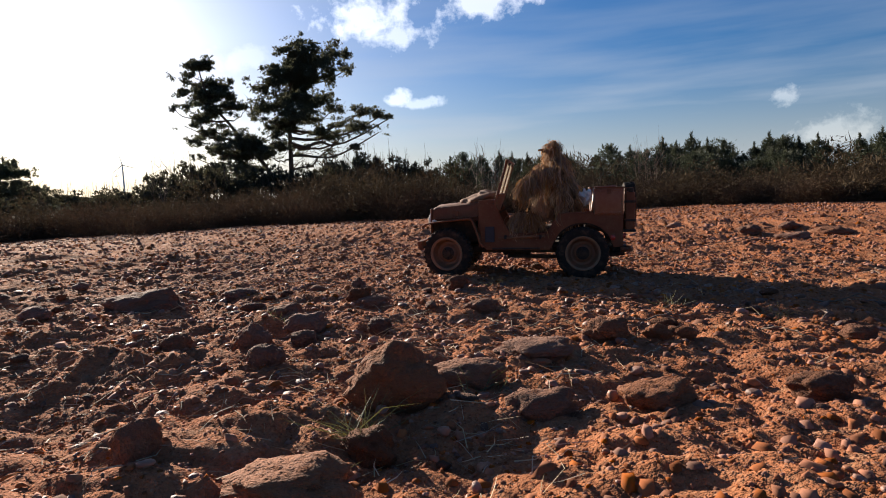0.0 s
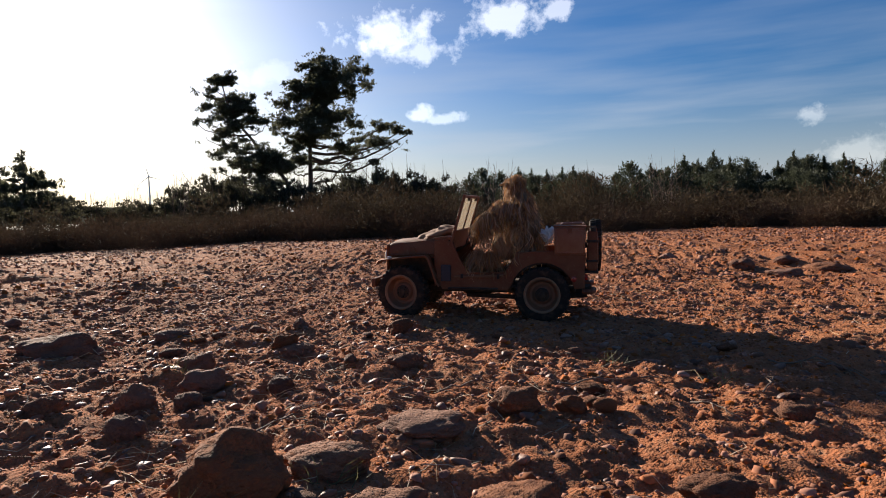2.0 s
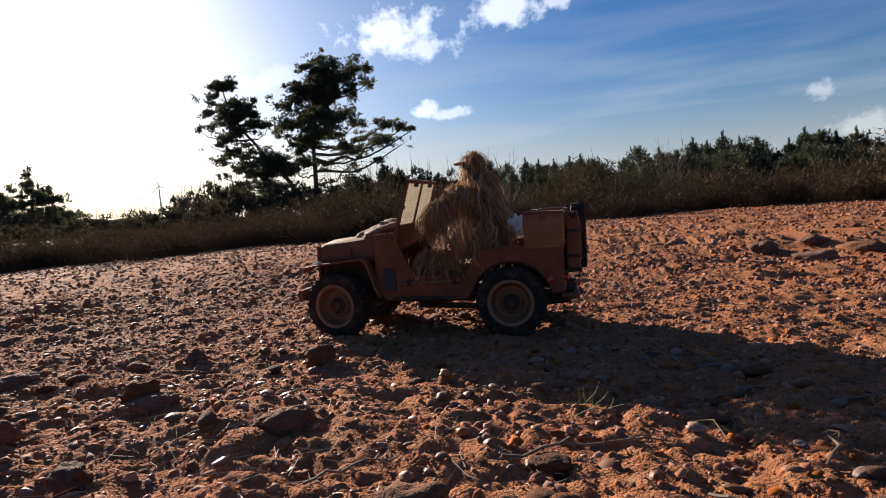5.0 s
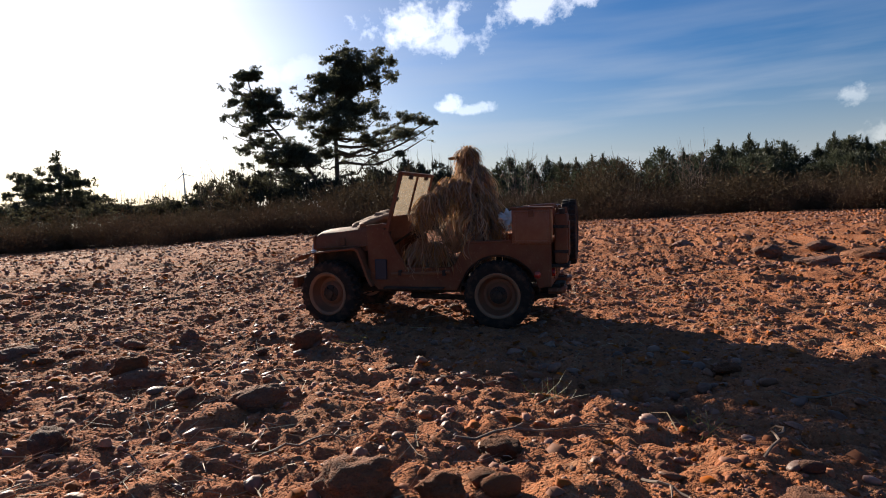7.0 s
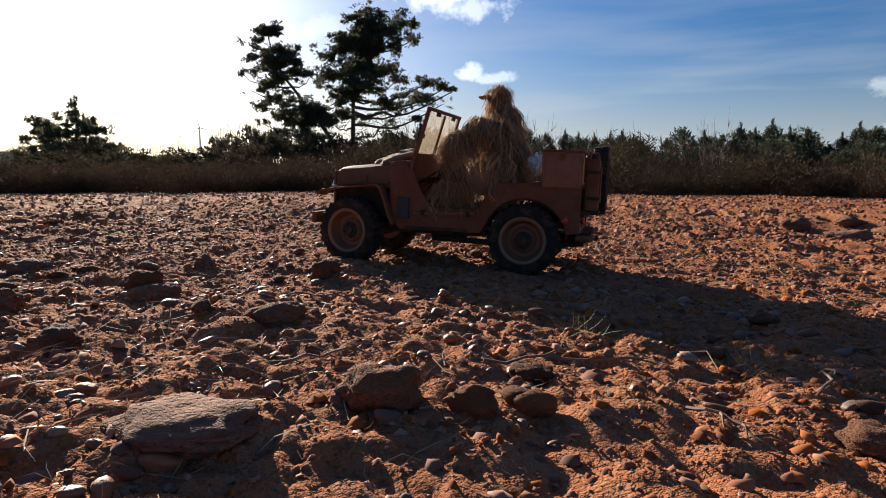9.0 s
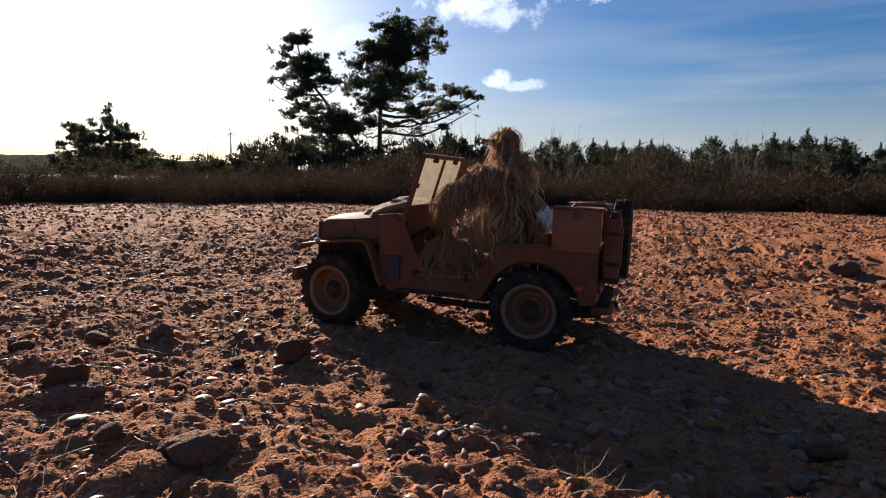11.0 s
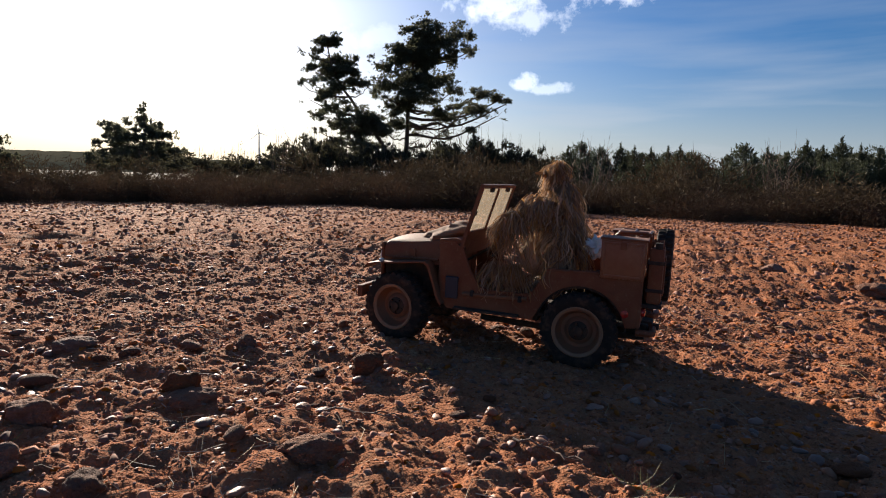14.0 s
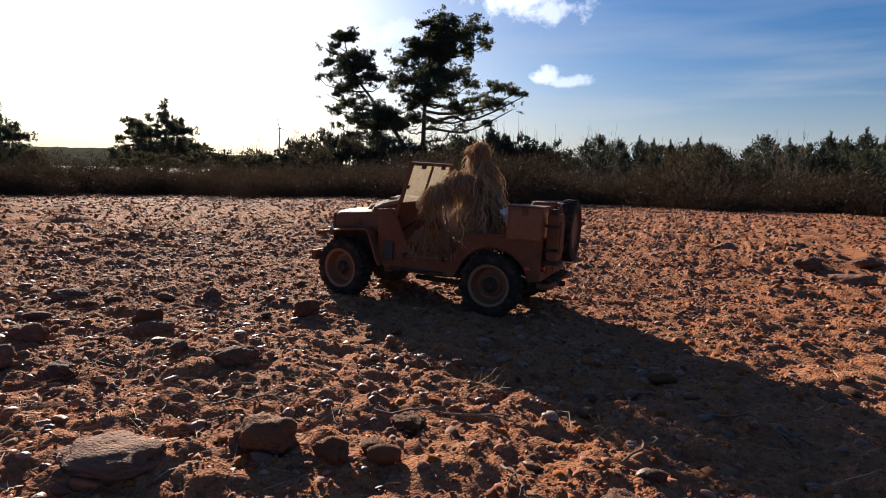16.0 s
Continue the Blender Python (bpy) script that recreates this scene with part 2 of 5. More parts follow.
def glass_material():
    m = bpy.data.materials.new("dusty_windscreen_glass")
    m.use_nodes = True
    nt = m.node_tree
    b = nt.nodes["Principled BSDF"]
    b.inputs["Base Color"].default_value = (0.40, 0.33, 0.26, 1)
    b.inputs["Roughness"].default_value = 0.9
    tr = nt.nodes.new("ShaderNodeBsdfTranslucent")
    tr.inputs["Color"].default_value = (0.40, 0.33, 0.25, 1)
    dust = nt.nodes.new("ShaderNodeMixShader")
    dust.inputs[0].default_value = 0.6
    nt.links.new(b.outputs[0], dust.inputs[1])
    nt.links.new(tr.outputs[0], dust.inputs[2])
    clear = nt.nodes.new("ShaderNodeBsdfTransparent")
    n = nt.nodes.new("ShaderNodeTexNoise")
    n.inputs["Scale"].default_value, n.inputs["Detail"].default_value = 35, 6
    nt.links.new(nt.nodes.new("ShaderNodeTexCoord").outputs["Object"], n.inputs["Vector"])
    r = nt.nodes.new("ShaderNodeMapRange")
    r.inputs["From Min"].default_value, r.inputs["From Max"].default_value = 0.3, 0.75
    r.inputs["To Min"].default_value, r.inputs["To Max"].default_value = 0.26, 0.62
    nt.links.new(n.outputs["Fac"], r.inputs["Value"])
    ms = nt.nodes.new("ShaderNodeMixShader")
    nt.links.new(r.outputs[0], ms.inputs[0])
    nt.links.new(clear.outputs[0], ms.inputs[1])
    nt.links.new(dust.outputs[0], ms.inputs[2])
    nt.links.new(ms.outputs[0], nt.nodes["Material Output"].inputs["Surface"])
    return m


GLASS = glass_material()


# ---- building helpers ----
def part(name, bm, mat, parent=None, label="", smooth=False):
    """Link a bmesh as one mesh object, under a thing or a part where one is given."""
    me = bpy.data.meshes.new(name)
    bm.to_mesh(me)
    bm.free()
    me.materials.append(mat)
    if smooth:
        me.shade_smooth()
        me.set_sharp_from_angle(angle=radians(38))
    ob = new(name, me)
    ob.parent = parent
    if label:
        tagged(ob, label)
    return ob


def mesh_from_arrays(name, verts, tris, mat, smooth=True):
    me = bpy.data.meshes.new(name)
    verts, tris = np.asarray(verts, np.float32), np.asarray(tris, np.int32)
    me.vertices.add(len(verts))
    me.vertices.foreach_set("co", verts.ravel())
    n = tris.shape[1]
    me.loops.add(tris.size)
    me.loops.foreach_set("vertex_index", tris.ravel())
    me.polygons.add(len(tris))
    me.polygons.foreach_set("loop_start", np.arange(0, tris.size, n, dtype=np.int32))
    me.polygons.foreach_set("loop_total", np.full(len(tris), n, np.int32))
    me.update(calc_edges=True)
    me.validate()
    if smooth:
        me.shade_smooth()
    me.materials.append(mat)
    return me


def box(bm, centre, size, bevel=0.002, rot=(0, 0, 0)):
    m = pose(*centre, *rot) @ Matrix.Diagonal((*size, 1))
    made = bmesh.ops.create_cube(bm, size=1, matrix=m)
    edges = {e for v in made["verts"] for e in v.link_edges}
    if bevel:
        bmesh.ops.bevel(bm, geom=list(edges), offset=bevel, segments=2, profile=0.6, affect="EDGES")


def prism(bm, outline, y0, y1, bevel=0.0):
    """Extrude an outline in x and z from y0 to y1."""
    a = [bm.verts.new((x, y0, z)) for x, z in outline]
    b = [bm.verts.new((x, y1, z)) for x, z in outline]
    n = len(a)
    faces = [bm.faces.new(a), bm.faces.new(b[::-1])]
    for i in range(n):
        faces.append(bm.faces.new((a[i], b[i], b[(i + 1) % n], a[(i + 1) % n])))
    bmesh.ops.recalc_face_normals(bm, faces=faces)
    if bevel:
        edges = [e for f in faces[:2] for e in f.edges]
        bmesh.ops.bevel(bm, geom=edges, offset=bevel, segments=2, profile=0.6, affect="EDGES")


def lathe(bm, profile, segments=40, centre=(0, 0, 0), axis="Y", close=False):
    """Turn a profile of (radius, height along the axis) round the axis."""
    rings = []
    for r, h in profile:
        ring = []
        for i in range(segments):
            a = 2 * math.pi * i / segments
            c, s = r * math.cos(a), r * math.sin(a)
            p = {"X": (h, c, s), "Y": (c, h, s), "Z": (c, s, h)}[axis]
            ring.append(bm.verts.new(Vector(p) + Vector(centre)))
        rings.append(ring)
    faces = []
    pairs = list(zip(rings, rings[1:])) + ([(rings[-1], rings[0])] if close else [])
    for a, b in pairs:
        for i in range(segments):
            j = (i + 1) % segments
            faces.append(bm.faces.new((a[i], a[j], b[j], b[i])))
    if not close:
        for ring in (rings[0], rings[-1]):
            faces.append(bm.faces.new(ring))
    bmesh.ops.recalc_face_normals(bm, faces=faces)


def tube(bm, points, radius, sides=8, end=None):
    """A round bar along points, tapering to the radius end where one is given."""
    pts = [Vector(p) for p in points]
    end = radius if end is None else end
    rings, last = [], None
    for i, p in enumerate(pts):
        d = (pts[min(i + 1, len(pts) - 1)] - pts[max(i - 1, 0)]).normalized()
        side = last if last else (Vector((0, 0, 1)) if abs(d.z) < 0.9 else Vector((1, 0, 0)))
        u = d.cross(side).normalized()
        w = d.cross(u).normalized()
        last = -w if last is None else last
        r = radius + (end - radius) * i / max(1, len(pts) - 1)
        rings.append([bm.verts.new(p + (u * math.cos(2 * math.pi * k / sides) + w * math.sin(2 * math.pi * k / sides)) * r) for k in range(sides)])
    faces = []
    for a, b in zip(rings, rings[1:]):
        for k in range(sides):
            faces.append(bm.faces.new((a[k], a[(k + 1) % sides], b[(k + 1) % sides], b[k])))
    faces += [bm.faces.new(rings[0]), bm.faces.new(rings[-1])]
    bmesh.ops.recalc_face_normals(bm, faces=faces)


def lattice(ix, iy, seed):
    h = (ix.astype(np.int64) * 374761393 + iy.astype(np.int64) * 668265263 + seed * 974711) & 0x7FFFFFFF
    h = ((h ^ (h >> 13)) * 1274126177) & 0x7FFFFFFF
    return ((h ^ (h >> 16)) & 0xFFFF) / 65535.0


def value_noise(x, y, seed):
    """Smooth noise between -1 and 1 on arrays of places."""
    x0, y0 = np.floor(x), np.floor(y)
    fx, fy = x - x0, y - y0
    fx, fy = fx * fx * fx * (fx * (fx * 6 - 15) + 10), fy * fy * fy * (fy * (fy * 6 - 15) + 10)
    a, b = lattice(x0, y0, seed), lattice(x0 + 1, y0, seed)
    c, d = lattice(x0, y0 + 1, seed), lattice(x0 + 1, y0 + 1, seed)
    return 2 * ((a * (1 - fx) + b * fx) * (1 - fy) + (c * (1 - fx) + d * fx) * fy) - 1


def smoothstep(a, b, v):
    t = np.clip((v - a) / (b - a), 0, 1)
    return t * t * (3 - 2 * t)


def rise(x, y):
    """The lie of the land without its roughness."""
    d = np.hypot(x, y)
    z = -0.0025 - 0.0265 * x * np.exp(-(d / 1.6) ** 2)
    z = z - 0.14 * smoothstep(1.2, 8.0, d) - 0.5 * smoothstep(8, 45, d) - 1.2 * smoothstep(45, 400, d)
    far = smoothstep(0.35, 1.5, d)
    z = z + far * (0.018 * value_noise(x * 0.9, y * 0.9, 3) + 0.010 * value_noise(x * 2.3, y * 2.3, 4))
    return z


def height(x, y):
    """The height of the ground, with clods, pits and ripples where the camera passes near."""
    x, y = np.asarray(x, float), np.asarray(y, float)
    d = np.hypot(x - 0.1, y + 0.3)
    near = (1 - smoothstep(2.2, 6.0, d)) * smoothstep(-2.0, -1.5, y)
    patch = 0.65 + 0.35 * smoothstep(-0.35, 0.35, value_noise(x * 2.1 + 7, y * 2.1, 21))
    lumps = np.abs(value_noise(x * 8 + 1, y * 9, 5)) * 0.010 + (np.abs(value_noise(x * 19, y * 21, 6)) * 0.009 + np.abs(value_noise(x * 34 + 3, y * 37, 10)) * 0.0065) * patch - 0.007
    crumbs = np.abs(value_noise(x * 62, y * 68, 7)) * 0.0042 + np.abs(value_noise(x * 95, y * 110, 8)) * 0.0034 - (value_noise(x * 38, y * 44, 17) < -0.55) * 0.0022
    wheels = 1.0
    for wx in (-0.17, 0.17):
        for wy in (-0.109, 0.109):
            wheels = wheels * (1 - 0.75 * np.exp(-(((x - wx) / 0.05) ** 2 + ((y - wy) / 0.035) ** 2)))
    d0 = np.hypot(x, y)
    mid = smoothstep(0.5, 1.5, d0) * (1 - smoothstep(9, 14, d0)) * smoothstep(-2.4, -1.5, y)
    swells = mid * ((1 - smoothstep(4, 8, d0)) * (np.abs(value_noise(x * 19, y * 27, 15)) * 0.009 + np.abs(value_noise(x * 11, y * 17, 16)) * 0.013) + value_noise(x * 4.3, y * 5.2, 12) * 0.010 + value_noise(x * 8.7, y * 11, 13) * 0.008 + np.abs(value_noise(x * 2.0, y * 3.1, 14)) * 0.014)
    return rise(x, y) + swells + near * wheels * (lumps + crumbs * patch + value_noise(x * 5, y * 5, 9) * 0.006)


# ---- ground ----
def axis_steps(lo, hi, step, grow_low, grow_high, soft_reach, reach):
    """Fine steps from lo to hi that widen outwards, slowly as far as soft_reach."""
    def outwards(growth):
        out, s, p = [], step, 0.0
        while p < reach:
            s *= growth if p < soft_reach else 1.25
            p += s
            out.append(p)
        return np.array(out)

    return np.concatenate([lo - outwards(grow_low)[::-1], np.arange(lo, hi, step), hi + outwards(grow_high)])


def build_ground():
    xs, ys = axis_steps(-0.92, 0.75, 0.0053, 1.033, 1.033, 7.0, 3000), axis_steps(-1.32, 0.10, 0.0053, 1.12, 1.026, 9.0, 3000)
    gx, gy = np.meshgrid(xs, ys)
    gz = height(gx, gy)
    nx, ny = len(xs), len(ys)
    verts = np.stack([gx, gy, gz], -1).reshape(-1, 3)
    i = np.arange(nx * ny).reshape(ny, nx)
    quads = np.stack([i[:-1, :-1], i[:-1, 1:], i[1:, 1:], i[1:, :-1]], -1).reshape(-1, 4)
    ob = new("ground", mesh_from_arrays("ground", verts, quads, SOIL))
    tagged(ob, "dry red sandy soil strewn with crumbs and gravel", "ground", kind="structure")


build_ground()


# ---- the jeep ----
HUB_Z, TYRE_R, FLOOR_Z = 0.070, 0.062, 0.088
jeep = new("toy_jeep")
jeep.matrix_world = pose(0, 0, -0.0105, 0, 1.5, 0)
tagged(jeep, "dusty tan scale-model army jeep with open top on gravel", "jeep")


def arc(cx, cz, r, a0, a1, n):
    return [(cx + r * math.cos(radians(a0 + (a1 - a0) * i / n)), cz + r * math.sin(radians(a0 + (a1 - a0) * i / n))) for i in range(n + 1)]


def wheel(parent, x, y, side, rot_axis="Y", z=HUB_Z, spin=0.0, steer=0.0, squeeze=1.0):
    """A wheel: painted disc rim with a dust-caked bead, lugged tyre, hub. side: -1 faces -y."""
    bm = bmesh.new()
    prof = [(0.001, -0.005), (0.011, -0.005), (0.013, -0.006), (0.020, -0.004), (0.024, 0.001), (0.030, 0.001), (0.0345, -0.006), (0.0370, -0.0155), (0.040, -0.017), (0.0385, -0.014), (0.0385, 0.016), (0.038, 0.012), (0.001, 0.010)]
    lathe(bm, prof, 40, close=False)
    w = part("wheel", bm, RIM, parent, "dusty painted steel disc wheel", True)
    m = pose(x, y, z, 0, 0, steer) @ pose(0, 0, 0, 0, spin, 0)
    if rot_axis == "X":
        m = pose(x, y, z, 0, spin, 90)
    if side > 0:
        m = m @ pose(0, 0, 0, 0, 0, 180)
    w.matrix_local = m @ Matrix.Diagonal((1, squeeze, 1, 1))
    bm = bmesh.new()
    section = ((0.0385, -0.0155, 0), (0.045, -0.0190, 0), (0.054, -0.0195, 0), (0.0582, -0.0185, 0.5), (0.0612, -0.0170, 1), (0.0624, -0.0125, 1), (0.0628, -0.0018, 1), (0.0628, 0.0018, 1), (0.0624, 0.0125, 1), (0.0612, 0.0170, 1), (0.0582, 0.0185, 0.5), (0.054, 0.0195, 0), (0.045, 0.0190, 0), (0.0385, 0.0155, 0))
    n, rings = 120, []
    for i in range(n):
        ring = []
        for r, h, tread in section:
            block = ((i + (2 if h > 0 else 0)) % 4) < 2
            r = r + tread * (0.0030 if block else -0.0006)
            ring.append(bm.verts.new((r * math.cos(2 * math.pi * i / n), h, r * math.sin(2 * math.pi * i / n))))
        rings.append(ring)
    for i in range(n):
        p, q = rings[i], rings[(i + 1) % n]
        for k in range(len(section)):
            j = (k + 1) % len(section)
            bm.faces.new((p[k], q[k], q[j], p[j]))
    bmesh.ops.recalc_face_normals(bm, faces=bm.faces[:])
    part("tyre", bm, RUBBER, w, "black lugged rubber tyre", True)
    bm = bmesh.new()
    lathe(bm, [(0.0385, -0.0172), (0.0432, -0.0190), (0.0415, -0.0203), (0.0370, -0.0176)], 48, close=True)
    part("rim_bead", bm, RING, w, "pale dust-caked rim edge", True)
    bm = bmesh.new()
    lathe(bm, [(0.017, 0.0), (0.0165, -0.006), (0.0085, -0.0075), (0.008, -0.012), (0.001, -0.013)], 20)
    part("hub_cap", bm, DARK, w, "dark hub cap", True)
    for i in range(5):
        a = 2 * math.pi * i / 5
        bm = bmesh.new()
        lathe(bm, [(0.0022, -0.004), (0.0022, -0.0085), (0.001, -0.009)], 6, (0.0125 * math.cos(a), -0.002, 0.0125 * math.sin(a)))
        part("wheel_nut", bm, DARK, w)
    return w


for wx in (-0.17, 0.17):
    wheel(jeep, wx, -0.109, -1, spin=17 if wx < 0 else 40, steer=-9 if wx < 0 else 0)
    wheel(jeep, wx, 0.109, 1, spin=70, steer=-9 if wx < 0 else 0)
wheel(jeep, 0.294, 0.020, 1, "X", 0.180, squeeze=0.75)

# side panels with the door cutaway and the wheel arch
ARCH = arc(0.17, HUB_Z, 0.076, 12, 158, 16)
SIDE = [(-0.092, 0.196), (-0.060, 0.200), (-0.048, 0.192), (-0.030, 0.150), (-0.014, 0.126), (0.004, 0.119), (0.070, 0.119), (0.088, 0.126), (0.100, 0.148), (0.108, 0.164), (0.120, 0.170), (0.268, 0.172), (0.262, 0.086), (0.247, 0.084)] + ARCH + [(0.096, 0.090), (0.088, 0.078), (-0.070, 0.078), (-0.084, 0.092)]
for y0, y1 in ((-0.112, -0.108), (0.108, 0.112)):
    bm = bmesh.new()
    prism(bm, SIDE, y0, y1, 0.0008)
    part("side_panel", bm, PAINT, jeep, "dusty side panel with wheel arch")
    # rolled rail along the top edge
    bm = bmesh.new()
    s = -1 if y0 < 0 else 1
    tube(bm, [(-0.048, s * 0.110, 0.192), (-0.030, s * 0.110, 0.150), (-0.014, s * 0.110, 0.126), (0.004, s * 0.110, 0.119), (0.070, s * 0.110, 0.119), (0.088, s * 0.110, 0.126), (0.100, s * 0.110, 0.148), (0.110, s * 0.110, 0.168), (0.195, s * 0.110, 0.171)], 0.003, 8)
    part("edge_rail", bm, PAINT, jeep)
    # inner wheel house
    bm = bmesh.new()
    out = arc(0.17, HUB_Z, 0.0775, 5, 175, 14)
    prism(bm, out + [(x * 0.97 + 0.0051, z * 0.96) for x, z in out[::-1]], *sorted((s * 0.107, s * 0.066)))
    part("wheel_house", bm, DARK, jeep)

bm = bmesh.new()
box(bm, (0.085, 0, FLOOR_Z), (0.350, 0.214, 0.006), 0.001)
part("floor_pan", bm, DARK, jeep)
bm = bmesh.new()
box(bm, (0.265, 0, 0.130), (0.006, 0.222, 0.088), 0.001)
for y in (-0.06, 0.0, 0.06):
    box(bm, (0.2685, y, 0.130), (0.003, 0.006, 0.070), 0.001)
part("rear_panel", bm, PAINT, jeep)
bm = bmesh.new()
prism(bm, [(-0.092, 0.085), (-0.088, 0.085), (-0.088, 0.194), (-0.092, 0.194)], -0.107, 0.107)
prism(bm, [(-0.090, 0.190), (-0.045, 0.200), (-0.043, 0.204), (-0.060, 0.208), (-0.092, 0.204)], -0.110, 0.110, 0.001)
part("cowl", bm, PAINT, jeep, "dusty scuttle and dashboard", True)


def loft(bm, stations):
    """Skin a row of closed sections with the same number of points."""
    rings = [[bm.verts.new(p) for p in s] for s in stations]
    faces = []
    for a, b in zip(rings, rings[1:]):
        n = len(a)
        for i in range(n):
            faces.append(bm.faces.new((a[i], a[(i + 1) % n], b[(i + 1) % n], b[i])))
    faces += [bm.faces.new(rings[0]), bm.faces.new(rings[-1])]
    bmesh.ops.recalc_face_normals(bm, faces=faces)


def hood_section(x, half, top, low):
    pts = [(x, -half, low), (x, -half, top - 0.012), (x, -half + 0.004, top - 0.004), (x, -half + 0.014, top)]
    pts += [(x, y, top + 0.004 * (1 - (y / half) ** 2)) for y in (-0.035, 0.0, 0.035)]
    pts += [(x, half - 0.014, top), (x, half - 0.004, top - 0.004), (x, half, top - 0.012), (x, half, low)]
    return pts


bm = bmesh.new()
loft(bm, [hood_section(-0.214, 0.084, 0.186, 0.150), hood_section(-0.205, 0.086, 0.191, 0.150), hood_section(-0.150, 0.092, 0.196, 0.152), hood_section(-0.092, 0.103, 0.203, 0.154)])
part("bonnet", bm, PAINT, jeep, "sand-dusted flat bonnet", True)
for s in (-1, 1):
    bm = bmesh.new()
    tube(bm, [(-0.212, s * 0.088, 0.158), (-0.150, s * 0.095, 0.161), (-0.094, s * 0.106, 0.164)], 0.0022, 6)
    part("bonnet_edge", bm, PAINT, jeep)
for s in (-1, 1):
    bm = bmesh.new()
    box(bm, (-0.150, s * 0.096, 0.172), (0.012, 0.004, 0.016), 0.001)
    part("bonnet_latch", bm, PAINT, jeep)
bm = bmesh.new()
box(bm, (-0.219, 0, 0.135), (0.006, 0.166, 0.100), 0.003)
for i in range(9):
    box(bm, (-0.2225, -0.040 + i * 0.010, 0.138), (0.003, 0.004, 0.062), 0.001)
part("grille", bm, PAINT, jeep)
for s in (-1, 1):
    bm = bmesh.new()
    lathe(bm, [(0.016, -0.219), (0.0165, -0.226), (0.012, -0.229), (0.001, -0.230)], 24, (0, s * 0.062, 0.155), "X")
    part("headlamp", bm, LAMP, jeep, "", True)
    # flat front wing that curls down behind the wheel
    bm = bmesh.new()
    top = [(-0.236, 0.140), (-0.228, 0.148), (-0.205, 0.152), (-0.112, 0.162), (-0.104, 0.156), (-0.094, 0.130), (-0.084, 0.100), (-0.076, 0.088)]
    under = [(x + (0.0 if i < 3 else -0.0035), z - 0.0035) for i, (x, z) in enumerate(top)]
    prism(bm, top + under[::-1], *sorted((s * 0.080, s * 0.128)), 0.0007)
    part("front_wing", bm, PAINT, jeep, "flat dusty front wing", True)
    bm = bmesh.new()
    box(bm, (-0.150, s * 0.078, 0.128), (0.125, 0.004, 0.060), 0.001)
    part("inner_wing", bm, DARK, jeep)
    bm = bmesh.new()
    lathe(bm, [(0.005, 0), (0.006, 0.004), (0.001, 0.006)], 12, (-0.205, s * 0.115, 0.152), "Z")
    part("marker_lamp", bm, LAMP, jeep)
    # chassis rail
    bm = bmesh.new()
    box(bm, (0.02, s * 0.060, 0.076), (0.520, 0.014, 0.018), 0.002)
    part("chassis_rail", bm, DARK, jeep)
    for wx in (-0.17, 0.17):
        bm = bmesh.new()
        for k in range(4):
            n = 9
            half = 0.068 - k * 0.012
            pts = [(wx - half + 2 * half * i / n, 0.066 - k * 0.0022 - 0.012 * (1 - (2 * i / n - 1) ** 2)) for i in range(n + 1)]
            prism(bm, pts + [(x, z - 0.0018) for x, z in pts[::-1]], s * 0.060 - 0.006, s * 0.060 + 0.006)
        part("leaf_spring", bm, DARK, jeep)
bm = bmesh.new()
box(bm, (-0.243, 0, 0.092), (0.010, 0.252, 0.022), 0.002)
box(bm, (-0.232, -0.06, 0.090), (0.020, 0.012, 0.014), 0.001)
box(bm, (-0.232, 0.06, 0.090), (0.020, 0.012, 0.014), 0.001)
part("front_bumper", bm, PAINT, jeep, "dusty straight front bumper")
for wx in (-0.17, 0.17):
    bm = bmesh.new()
    tube(bm, [(wx, -0.100, HUB_Z), (wx, 0.100, HUB_Z)], 0.008, 10)
    bmesh.ops.create_uvsphere(bm, u_segments=14, v_segments=10, radius=0.019, matrix=pose(wx, 0.025 if wx > 0 else 0.035, HUB_Z))
    part("axle", bm, DARK, jeep, "", True)
bm = bmesh.new()
tube(bm, [(-0.165, 0.035, 0.072), (0.0, 0.02, 0.078), (0.165, 0.025, 0.072)], 0.005, 8)
part("drive_shaft", bm, DARK, jeep)
bm = bmesh.new()
box(bm, (0.0, 0.02, 0.070), (0.075, 0.070, 0.030), 0.006)
part("skid_plate", bm, DARK, jeep)
bm = bmesh.new()
tube(bm, [(-0.02, -0.055, 0.058), (0.10, -0.062, 0.056), (0.215, -0.070, 0.060), (0.275, -0.072, 0.066)], 0.0055, 10)
part("exhaust_pipe", bm, DARK, jeep, "", True)
# side step and the tool handle strapped below the door cut
bm = bmesh.new()
box(bm, (0.005, -0.118, 0.082), (0.120, 0.014, 0.004), 0.001)
part("side_step", bm, DARK, jeep)
bm = bmesh.new()
tube(bm, [(-0.040, -0.116, 0.109), (0.030, -0.117, 0.111), (0.078, -0.116, 0.114)], 0.0030, 8)
part("shovel_handle", bm, CANVAS, jeep, "pale dusty shovel handle", True)
for x in (-0.022, 0.066):
    bm = bmesh.new()
    box(bm, (x, -0.1165, 0.1115), (0.006, 0.009, 0.010), 0.001)
    part("tool_strap", bm, DARK, jeep)
bm = bmesh.new()
box(bm, (-0.062, -0.1145, 0.118), (0.024, 0.006, 0.040), 0.002)
part("side_locker", bm, material("faded_blue_paint", (0.018, 0.018, 0.028), 0.6), jeep, "faded blue-grey side locker")

